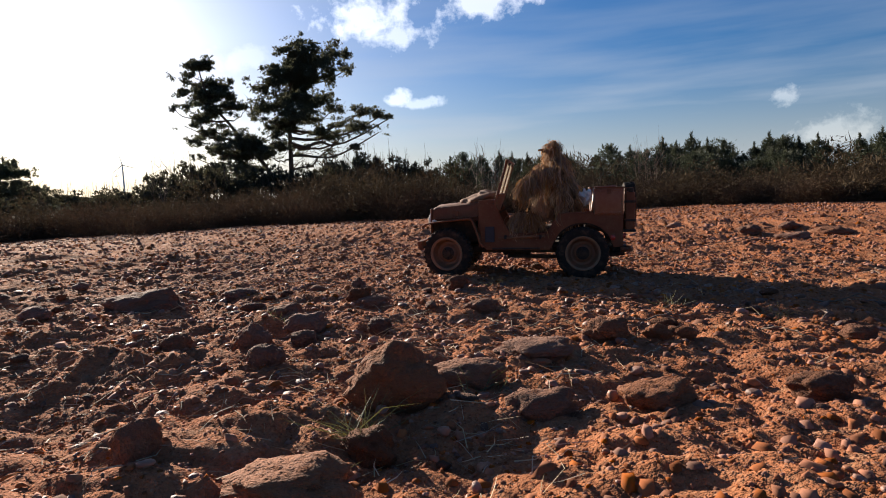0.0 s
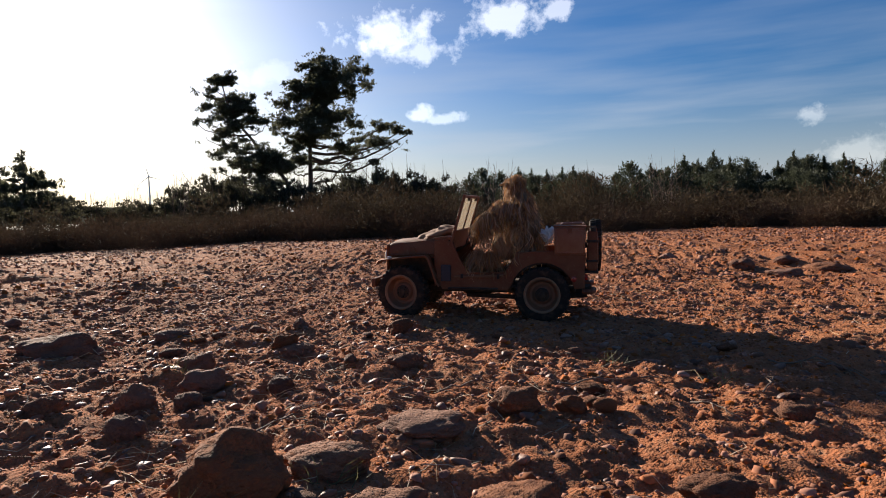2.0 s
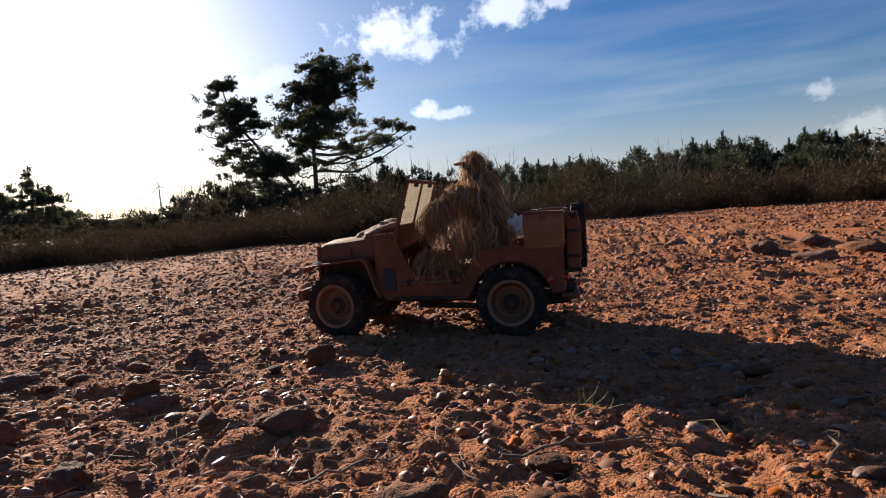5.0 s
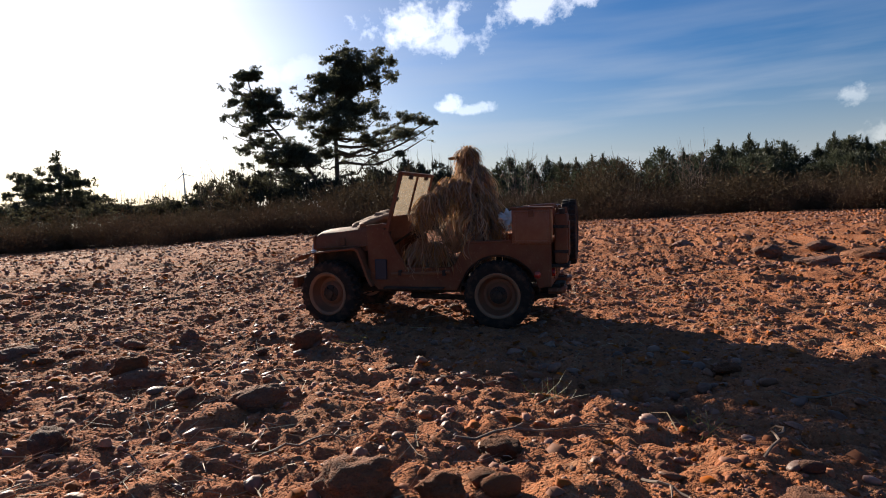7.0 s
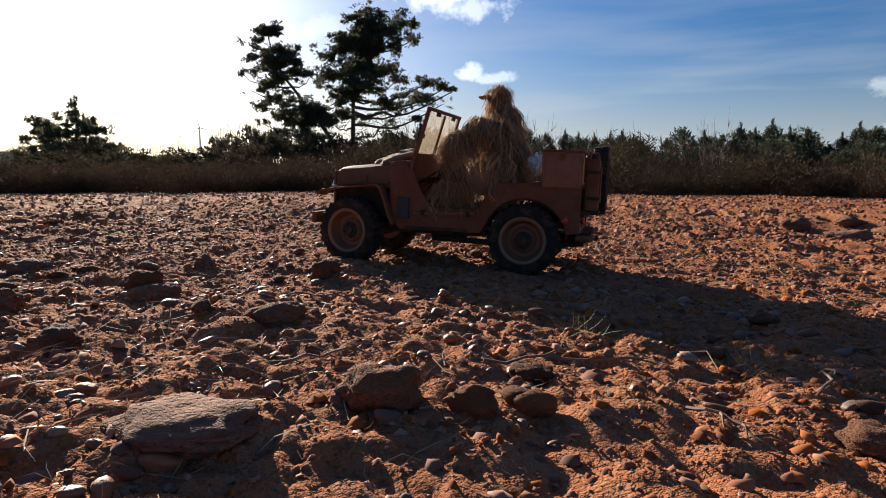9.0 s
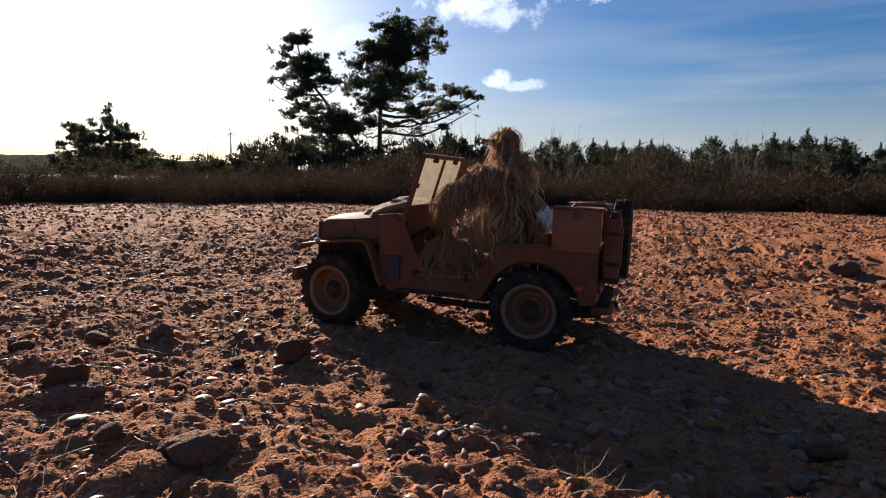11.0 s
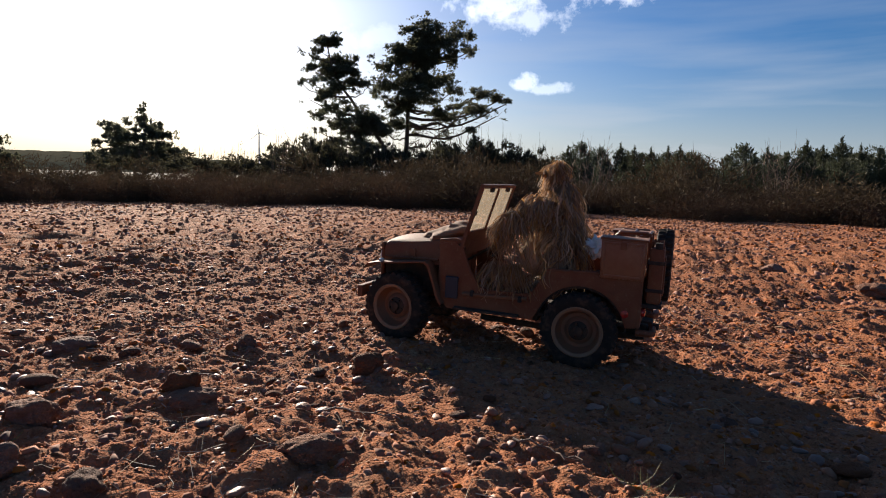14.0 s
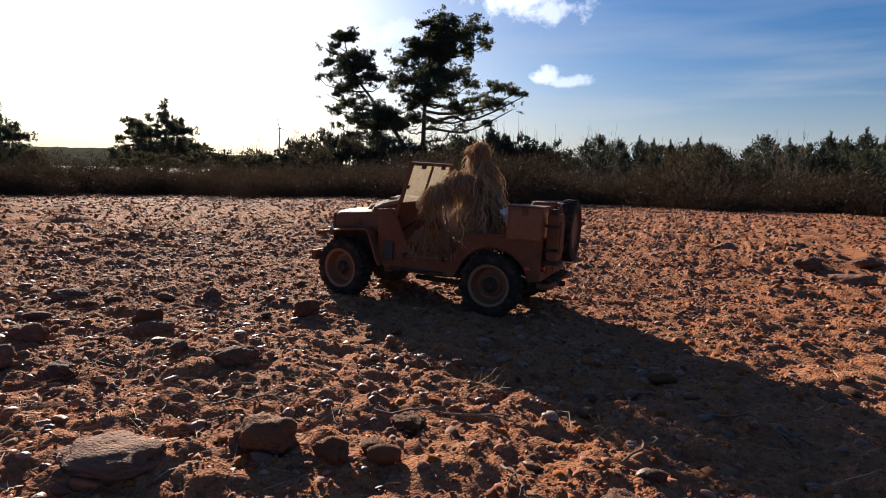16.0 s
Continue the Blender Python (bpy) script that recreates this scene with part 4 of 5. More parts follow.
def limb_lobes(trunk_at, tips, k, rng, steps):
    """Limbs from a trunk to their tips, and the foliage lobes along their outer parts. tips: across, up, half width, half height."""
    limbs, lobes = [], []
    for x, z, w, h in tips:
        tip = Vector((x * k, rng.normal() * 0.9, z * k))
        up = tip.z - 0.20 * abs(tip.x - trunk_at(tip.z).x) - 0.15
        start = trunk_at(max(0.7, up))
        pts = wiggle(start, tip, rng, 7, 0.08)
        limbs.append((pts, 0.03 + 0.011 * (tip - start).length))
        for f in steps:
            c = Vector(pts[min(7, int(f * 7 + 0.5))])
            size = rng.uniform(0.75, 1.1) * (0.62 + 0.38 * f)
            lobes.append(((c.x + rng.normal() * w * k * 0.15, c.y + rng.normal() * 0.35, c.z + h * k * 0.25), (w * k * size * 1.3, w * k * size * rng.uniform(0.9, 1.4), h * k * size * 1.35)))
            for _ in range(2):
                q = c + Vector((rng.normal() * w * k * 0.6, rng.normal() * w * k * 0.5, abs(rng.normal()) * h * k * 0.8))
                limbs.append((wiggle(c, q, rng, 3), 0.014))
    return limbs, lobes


def build_big_pine():
    rng = np.random.default_rng(23)
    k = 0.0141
    trunk = [(-0.05, 0, -2.4), (0.0, 0, 0.0), (0.05, 0.05, 2.2), (0.1, 0, 4.8), (0.45, 0, 7.0), (0.75, 0, 8.9)]

    def trunk_at(z):
        return Vector((0.02 * z + 0.009 * z * max(0.0, z - 3), 0, z))

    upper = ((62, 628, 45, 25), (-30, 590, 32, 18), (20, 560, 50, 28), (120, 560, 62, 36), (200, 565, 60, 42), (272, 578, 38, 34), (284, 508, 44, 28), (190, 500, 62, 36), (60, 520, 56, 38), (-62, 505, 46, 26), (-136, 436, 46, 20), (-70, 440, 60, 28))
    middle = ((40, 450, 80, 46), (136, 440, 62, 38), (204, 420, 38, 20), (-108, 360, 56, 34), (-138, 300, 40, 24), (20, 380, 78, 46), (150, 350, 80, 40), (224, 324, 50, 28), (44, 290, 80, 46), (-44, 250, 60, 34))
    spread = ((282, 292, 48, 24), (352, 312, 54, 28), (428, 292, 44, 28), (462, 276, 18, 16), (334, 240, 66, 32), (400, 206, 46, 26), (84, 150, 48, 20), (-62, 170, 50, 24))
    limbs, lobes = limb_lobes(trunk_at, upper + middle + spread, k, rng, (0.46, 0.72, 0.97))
    # bare dead twigs in the open lower crown
    for _ in range(70):
        a = (rng.uniform(0.3, 3.4), rng.normal() * 0.5, rng.uniform(1.0, 3.0))
        limbs.append((wiggle(a, (a[0] + rng.normal() * 0.9, a[1] + rng.normal() * 0.5, a[2] - rng.uniform(-0.5, 1.2)), rng, 5, 0.2), 0.02))
    limbs.append((wiggle((0.0, 0, 0.7), (3.7, 0.2, 3.4), rng, 8, 0.10), 0.07))
    limbs.append((wiggle((0.0, 0, 1.4), (-1.6, 0.1, 1.7), rng, 8, 0.10), 0.06))
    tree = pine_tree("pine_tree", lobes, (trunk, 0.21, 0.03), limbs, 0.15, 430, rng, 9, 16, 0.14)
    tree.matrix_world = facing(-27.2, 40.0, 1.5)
    tagged(tree, "tall spreading Scots pine with layered dark crown on the heath", "pine tree")


build_big_pine()


def build_leaning_pine():
    rng = np.random.default_rng(24)
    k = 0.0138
    trunk = [(-0.5, 0, -2.2), (-0.8, 0, 0.0), (-1.8, 0, 1.66), (-2.9, 0, 2.97), (-3.5, 0, 3.9), (-4.15, 0, 4.7), (-4.8, 0, 6.1), (-5.1, 0, 7.4)]

    def trunk_at(z):
        return Vector((-0.8 - 0.68 * min(z, 4.9) - 0.36 * max(0.0, z - 4.9), 0, z))

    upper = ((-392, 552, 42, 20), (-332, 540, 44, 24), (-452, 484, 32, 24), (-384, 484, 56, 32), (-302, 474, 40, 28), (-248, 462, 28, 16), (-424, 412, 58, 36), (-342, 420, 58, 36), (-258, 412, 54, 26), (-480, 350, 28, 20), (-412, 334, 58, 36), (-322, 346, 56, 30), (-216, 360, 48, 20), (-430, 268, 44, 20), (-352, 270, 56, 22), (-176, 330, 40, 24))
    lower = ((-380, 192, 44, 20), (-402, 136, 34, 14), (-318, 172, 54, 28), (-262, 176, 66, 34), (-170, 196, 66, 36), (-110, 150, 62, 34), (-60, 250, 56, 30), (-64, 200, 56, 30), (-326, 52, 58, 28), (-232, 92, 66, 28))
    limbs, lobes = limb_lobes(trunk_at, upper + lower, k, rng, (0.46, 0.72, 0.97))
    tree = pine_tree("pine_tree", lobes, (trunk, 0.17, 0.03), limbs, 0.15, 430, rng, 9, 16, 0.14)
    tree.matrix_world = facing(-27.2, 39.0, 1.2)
    tagged(tree, "leaning Scots pine with a bushy one-sided crown on the heath", "pine tree")


build_leaning_pine()


def build_left_tree():
    rng = np.random.default_rng(29)
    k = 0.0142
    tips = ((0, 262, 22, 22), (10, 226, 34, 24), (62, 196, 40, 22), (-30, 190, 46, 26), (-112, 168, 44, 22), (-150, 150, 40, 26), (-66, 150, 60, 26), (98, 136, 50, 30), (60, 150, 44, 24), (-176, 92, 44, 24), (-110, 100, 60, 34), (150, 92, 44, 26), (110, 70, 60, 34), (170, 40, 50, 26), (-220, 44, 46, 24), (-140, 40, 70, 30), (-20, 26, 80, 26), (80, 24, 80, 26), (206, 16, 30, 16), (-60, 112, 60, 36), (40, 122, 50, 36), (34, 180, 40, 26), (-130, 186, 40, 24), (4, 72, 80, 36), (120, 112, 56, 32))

    def trunk_at(z):
        return Vector((0.1 + 0.06 * z, 0, z))

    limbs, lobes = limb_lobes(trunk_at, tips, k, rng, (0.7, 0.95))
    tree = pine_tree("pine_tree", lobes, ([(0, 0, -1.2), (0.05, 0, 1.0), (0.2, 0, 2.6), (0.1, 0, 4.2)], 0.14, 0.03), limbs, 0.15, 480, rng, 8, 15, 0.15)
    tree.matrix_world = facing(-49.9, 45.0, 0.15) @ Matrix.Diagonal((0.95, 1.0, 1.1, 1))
    tagged(tree, "bushy dark pine standing alone on the heath", "pine tree", "lone bushy pines")
    m = facing(-61.5, 50.0, -0.6) @ Matrix.Diagonal((0.95, 0.95, 1.15, 1))
    copy_thing(tree, m).matrix_world = m


build_left_tree()


def young_pine(name, seed, tall, wide, shape):
    """A dense young pine: whorls of needle sprays that narrow to a pointed leader."""
    rng = np.random.default_rng(seed)
    tree = new(name)
    bm = bmesh.new()
    tube(bm, [(0, 0, -0.3), (0, 0, tall * 0.5), (0.03, 0, tall * 0.97)], 0.09, 6, 0.02)
    for i in range(10):
        f, a = rng.uniform(0.1, 0.8), rng.uniform(0, 2 * math.pi)
        r = wide * (1 - f) ** shape * 0.9
        tube(bm, wiggle((0, 0, tall * f), (r * math.cos(a), r * math.sin(a), tall * f + r * 0.3), rng, 2), 0.03, 4, 0.01)
    part("trunk", bm, BARK, tree, "", True)
    # boughs of uneven length, each a row of needle sprays
    boughs, each = 62, 56
    n = boughs * each
    f = np.sort(rng.random(boughs) ** 1.15)
    a = np.arange(boughs) * 2.4 + rng.normal(size=boughs) * 0.5
    reach = wide * ((1 - f) ** shape * 0.95 + 0.05) * rng.uniform(0.55, 1.25, boughs)
    lean = rng.uniform(0.15, 0.75, boughs)
    out = np.column_stack([np.cos(a), np.sin(a), lean])
    along = rng.random((boughs, each)) ** 0.6
    p = out[:, None] * (reach[:, None] * along)[..., None]
    p[..., 2] += (tall * (0.06 + 0.84 * f))[:, None]
    p += rng.normal(size=p.shape) * (0.05 + 0.13 * reach[:, None, None])
    d = np.repeat(out * 0.7, each, 0) + np.array([0, 0, 0.35]) + rng.normal(size=(n, 3)) * 0.5
    p = p.reshape(-1, 3)
    leader = rng.random(n) < 0.03
    p[leader] = np.column_stack([rng.normal(size=leader.sum()) * 0.04, rng.normal(size=leader.sum()) * 0.04, tall * rng.uniform(0.82, 1.0, leader.sum())])
    d *= (rng.uniform(0.14, 0.36, n) / np.linalg.norm(d, axis=1))[:, None]
    side = np.cross(d, rng.normal(size=(n, 3)))
    side *= (rng.uniform(0.025, 0.055, n) / (np.linalg.norm(side, axis=1) + 1e-9))[:, None]
    verts = np.stack([p - side, p + side, p + d], 1).reshape(-1, 3)
    # this crown uses the needle copy with shade in its colour
    crown = new("crown", mesh_from_arrays("crown", verts, np.arange(n * 3).reshape(-1, 3), SHADENEEDLE, False))
    crown.parent = tree
    return tree


def build_woods():
    rng = np.random.default_rng(31)
    kinds = [young_pine("young_pine", 51, 4.4, 1.3, 0.66), young_pine("young_pine", 52, 4.0, 1.8, 0.42), young_pine("young_pine", 53, 4.8, 1.5, 0.55), young_pine("young_pine", 54, 3.6, 1.7, 0.36)]
    for t in kinds:
        tagged(t, "dark young pine in the row behind the heath", "pine tree", "pines behind the heath")
    used = set()
    # azimuth, height of the top above eye level in degrees
    tops = [(-22.6, 2.2), (-20.9, 3.3), (-19.2, 2.6), (-17.6, 2.0), (-15.6, 1.7), (-13.6, 1.6), (-12.2, 2.5), (-11.0, 2.8), (-9.4, 2.4), (-7.6, 2.8), (-6.4, 2.6), (-5.0, 2.5), (-3.6, 2.6), (-2.6, 2.7), (-1.4, 2.1), (-0.2, 1.3), (1.2, 2.0), (2.6, 2.8), (4.2, 2.6),
            (5.6, 2.2), (7.0, 3.1), (8.1, 2.7), (9.3, 3.3), (10.6, 2.7), (11.9, 2.5), (13.4, 1.4), (14.2, 2.2), (15.3, 2.9), (16.3, 2.5), (17.4, 2.4), (18.8, 2.5), (20.2, 1.6), (21.6, 2.3), (23.0, 2.6), (24.6, 2.1), (26.2, 2.5), (28, 2.4), (30, 2.0), (32, 2.6), (34.5, 2.4), (37, 2.2), (-65.5, 2.4), (-68, 2.6)]
    rows = [(a, e, 62.0) for a, e in tops] + [(a + 0.65, e * 0.78, 66.0) for a, e in tops[:41]] + [(a + 0.35, e * 0.55, 56.0) for a, e in tops[:41]]
    for az, el, dist in rows:
        dist = dist + rng.uniform(-3, 3)
        i = int(rng.integers(0, 4))
        x, y = (float(v) for v in polar(az, dist))
        ground_z = float(rise(np.array(x), np.array(y)))
        tall = (4.4, 4.0, 4.8, 3.6)[i]
        want = 0.25 + dist * math.tan(radians(el * 1.12 + 0.6)) - ground_z
        s = want / tall
        m = pose(x, y, ground_z, 0, 0, rng.uniform(0, 360)) @ Matrix.Diagonal((min(1.0, 0.30 + s * 0.50), min(1.0, 0.30 + s * 0.50), s, 1))
        if i not in used:
            used.add(i)
            kinds[i].matrix_world = m
        else:
            t = copy_thing(kinds[i], m)
            t.matrix_world = m


build_woods()


def leafy_bush(name, seed, tall, wide):
    rng = np.random.default_rng(seed)
    lobes = [((rng.normal() * wide * 0.5, rng.normal() * wide * 0.4, tall * rng.uniform(0.2, 0.8)), (wide * rng.uniform(0.25, 0.45), wide * 0.35, tall * rng.uniform(0.16, 0.26))) for _ in range(11)]
    bush = new(name)
    bm = bmesh.new()
    for c, r in lobes:
        tube(bm, wiggle((c[0] * 0.2, c[1] * 0.2, 0), c, rng, 4), 0.03, 5, 0.01)
    for _ in range(14):
        c = lobes[int(rng.integers(0, 11))][0]
        tube(bm, wiggle(c, (c[0] + rng.normal() * 0.3, c[1], tall * rng.uniform(0.9, 1.15)), rng, 3), 0.012, 4, 0.004)
    part("stem", bm, BARK, bush)
    crown = new("crown", crown_mesh("crown", lobes, 520, 0.12, 7, rng, BUSHLEAF, 10, 0.17))
    crown.parent = bush
    return bush


def build_bushes():
    rng = np.random.default_rng(37)
    kinds = [leafy_bush("bush", 61, 2.2, 1.7), leafy_bush("bush", 62, 1.9, 2.1)]
    for b in kinds:
        tagged(b, "dark dense bush under the pine on the heath", "bush", "bushes on the heath")
    spots = ((-41.2, 0.9), (-39.8, 1.1), (-38.2, 1.9), (-36.8, 3.1), (-35.2, 3.2), (-33.8, 3.0), (-31.8, 3.1), (-29.4, 2.6), (-27.0, 2.8), (-24.6, 3.0), (-22.6, 3.6), (-20.8, 3.5), (-19.2, 2.6), (-17.6, 2.9), (-16.0, 2.2), (-46.0, 0.9), (-51.5, 0.8), (-44.0, 0.7))
    for n, (az, el) in enumerate(spots):
        i, dist = n % 2, 31 + rng.uniform(-2, 3)
        x, y = (float(v) for v in polar(az, dist))
        g = float(rise(np.array(x), np.array(y)))
        s = (0.25 + dist * math.tan(radians(el + 1.25)) - g) / (2.2, 1.9)[i]
        m = pose(x, y, g - 0.05, 0, 0, rng.uniform(0, 360)) @ Matrix.Diagonal((1.0, 1.0, s, 1))
        if n < 2:
            kinds[i].matrix_world = m
        else:
            t = copy_thing(kinds[i], m)
            t.matrix_world = m


build_bushes()


def build_far():
    # wooded hills along the skyline
    rng = np.random.default_rng(3)
    for az0, az1, top, name in ((-82, -30, 1.75, "hill"), (-40, 60, 0.55, "hill")):
        d, n = 900.0, 160
        verts, quads = [], []
        for i in range(n + 1):
            az = az0 + (az1 - az0) * i / n
            f = math.sin(math.pi * i / n) ** 0.5
            h = top * f * (0.75 + 0.35 * float(value_noise(np.array(az / 7.0), np.array(0.5), 44))) + 0.05 * float(value_noise(np.array(az * 3.0), np.array(0.5), 45))
            x, y = polar(az, d)
            zt = d * math.tan(radians(max(0.02, h)))
            x2, y2 = polar(az, d + 500)
            xf, yf = polar(az, d - 160)
            verts += [(xf, yf, -6), (x, y, zt), (x2, y2, -6)]
        for i in range(n):
            for k in range(2):
                a = i * 3 + k
                quads.append((a, a + 3, a + 4, a + 1))
        ob = new(name, mesh_from_arrays(name, np.array(verts, float), np.array(quads), HILL, False))
        tagged(ob, "distant low wooded hill on the skyline", "hill", kind="structure")
    # wind turbine
    t = new("wind_turbine")
    bm = bmesh.new()
    tube(bm, [(0, 0, -30), (0, 0, 54)], 1.7, 12, 1.0)
    part("tower", bm, WHITEPAINT, t, "", True)
    bm = bmesh.new()
    box(bm, (0, 0.8, 54.6), (2.0, 5.0, 2.2), 0.5)
    part("nacelle", bm, WHITEPAINT, t)
    for k in range(3):
        a = radians(90 + 12 + 120 * k)
        bm = bmesh.new()
        c, s = math.cos(a), math.sin(a)
        tube(bm, [(0, -2.2, 54.6), (7 * c, -2.2, 54.6 + 7 * s), (21 * c, -2.2, 54.6 + 21 * s)], 1.0, 6, 0.25)
        part("blade", bm, WHITEPAINT, t)
    bm = bmesh.new()
    bmesh.ops.create_uvsphere(bm, u_segments=12, v_segments=8, radius=1.4, matrix=pose(0, -2.2, 54.6))
    part("rotor_hub", bm, WHITEPAINT, t)
    t.matrix_world = facing(-39.9, 980.0, 20) @ Matrix.Diagonal((0.82, 0.82, 0.76, 1))
    tagged(t, "distant white three-bladed wind turbine on the skyline", "wind turbine")


build_far()


# ---- stones ----
def stone_mesh(seed, detail, rough, flat, mat=None):
    """A weathered stone about 1 across, its foot cut flat."""
    bm = bmesh.new()
    bmesh.ops.create_icosphere(bm, subdivisions=detail, radius=0.5)
    off = Vector((seed * 3.7, seed * 1.3, seed * 2.1))
    cuts = [Vector(np.random.default_rng(seed * 10 + i).normal(size=3)).normalized() for i in range(5)]
    for v in bm.verts:
        p = v.co.normalized()
        r = 0.5 * (1 + rough * noise.noise(p * 1.3 + off) + rough * 0.5 * noise.noise(p * 3.1 + off) + rough * 0.26 * noise.noise(p * 7 + off) + rough * 0.20 * noise.noise(p * 15 + off) + rough * 0.10 * noise.noise(p * 31 + off))
        q = p * r
        for c in cuts:
            over = q.dot(c) - 0.44
            if over > 0:
                q -= c * (over * 0.40)
        v.co = (q.x, q.y, q.z * flat)
    me = bpy.data.meshes.new("stone")
    bm.to_mesh(me)
    bm.free()
    me.materials.append(mat or STONE)
    me.shade_smooth()
    return me


def put_stone(name, me, x, y, size, turn, sink, label, category, group="", lean=0.0):
    ob = new(name, me)
    sx, sy, sz = size
    z = float(height(np.array(x), np.array(y)))
    ob.matrix_world = pose(x, y, z + sz * (0.5 - sink), lean, 0, turn) @ Matrix.Diagonal((sx, sy, sz, 1))
    tagged(ob, label, category, group)
    return ob


def build_rocks():
    big = [stone_mesh(i + 1, 4, 0.36, 1.0) for i in range(6)]
    # x, y, width, height: the rocky edge that lies off the jeep's track
    rocks = ((-0.061, -1.083, 0.100, 0.058), (-0.056, -1.194, 0.060, 0.026), (-0.082, -1.290, 0.105, 0.028), (-0.360, -0.686, 0.060, 0.026), (-0.240, -0.568, 0.060, 0.022), (-0.023, -0.631, 0.062, 0.024), (0.177, -0.812, 0.062, 0.028), (0.243, -0.803, 0.040, 0.016),
             (0.081, -0.905, 0.095, 0.018), (0.373, -1.010, 0.065, 0.022), (0.512, -0.776, 0.045, 0.020), (0.640, -0.830, 0.060, 0.026), (-0.786, -0.771, 0.060, 0.024), (-0.398, -0.955, 0.042, 0.025), (-0.245, -0.995, 0.048, 0.026), (-0.249, -0.872, 0.042, 0.020), (-0.231, -1.259, 0.037, 0.032))
    rocks += ((-0.660, -0.652, 0.130, 0.040), (-0.570, -0.465, 0.070, 0.022), (-0.276, -0.793, 0.062, 0.028), (-0.319, -0.889, 0.050, 0.028), (-0.163, -0.781, 0.044, 0.020), (0.005, -1.020, 0.085, 0.026), (0.090, -1.085, 0.080, 0.028), (0.205, -1.065, 0.070, 0.024))
    # stones beside and beyond the track
    rocks += ((-0.113, -0.335, 0.048, 0.027), (-0.347, -0.325, 0.034, 0.020), (0.270, -0.688, 0.044, 0.016), (-0.268, -0.550, 0.048, 0.026), (0.880, 1.005, 0.100, 0.036), (0.970, 0.790, 0.115, 0.028), (0.650, 1.334, 0.080, 0.026), (1.150, 0.900, 0.140, 0.034), (0.820, 0.700, 0.060, 0.020), (1.060, 1.100, 0.090, 0.024))
    rng = random.Random(4)
    for x, y, w, h in rocks:
        large = w > 0.07
        put_stone("rock" if large else "stone", rng.choice(big), x, y, (w, w * rng.uniform(0.65, 0.85), h / 0.72), rng.uniform(-40, 40), 0.28,
                  "rounded dusty brown sandstone rock bedded in the soil" if large else "smooth brown stone lying on the soil", "rock" if large else "stone", "" if large else "stones on the ground")


build_rocks()


def free_of_wheels(x, y):
    return not (abs(abs(x) - 0.17) < 0.06 and abs(abs(y) - 0.109) < 0.045)


def build_stones():
    rng = random.Random(8)
    kinds = [stone_mesh(20 + i, 2, 0.35, 0.8) for i in range(9)]
    n = 0
    while n < 240:
        x, y = rng.uniform(-1.3, 1.3), rng.uniform(-1.3, 1.5)
        if not free_of_wheels(x, y):
            continue
        if float(value_noise(np.array(x * 2.1 + 7), np.array(y * 2.1), 21)) < -0.35:
            continue
        s = 0.009 + 0.022 * rng.random() ** 2.6
        put_stone("stone", kinds[rng.randrange(9)], x, y, (s * rng.uniform(1, 1.7), s * rng.uniform(0.8, 1.1), s * rng.uniform(0.55, 0.9)), rng.uniform(0, 360), 0.25, "small weathered stone lying on the red soil", "stone", "stones on the ground", rng.uniform(-12, 12))
        n += 1


build_stones()

ICO = bmesh.new()
bmesh.ops.create_icosphere(ICO, subdivisions=2, radius=0.5)
ICO_V = np.array([v.co[:] for v in ICO.verts])
ICO_F = np.array([[v.index for v in f.verts] for f in ICO.faces])
ICO.free()
# a low eight-sided lump without its hidden underside
LUMP_V = np.array([(0.5 * math.cos(a), 0.5 * math.sin(a), -0.25) for a in np.arange(6) * math.pi / 3] + [(0.32 * math.cos(a), 0.32 * math.sin(a), 0.36) for a in np.arange(3) * 2 * math.pi / 3 + 0.5])
LUMP_F = np.array([(0, 1, 6), (1, 7, 6), (1, 2, 7), (2, 3, 7), (3, 8, 7), (3, 4, 8), (4, 5, 8), (5, 6, 8), (5, 0, 6), (6, 7, 8)])


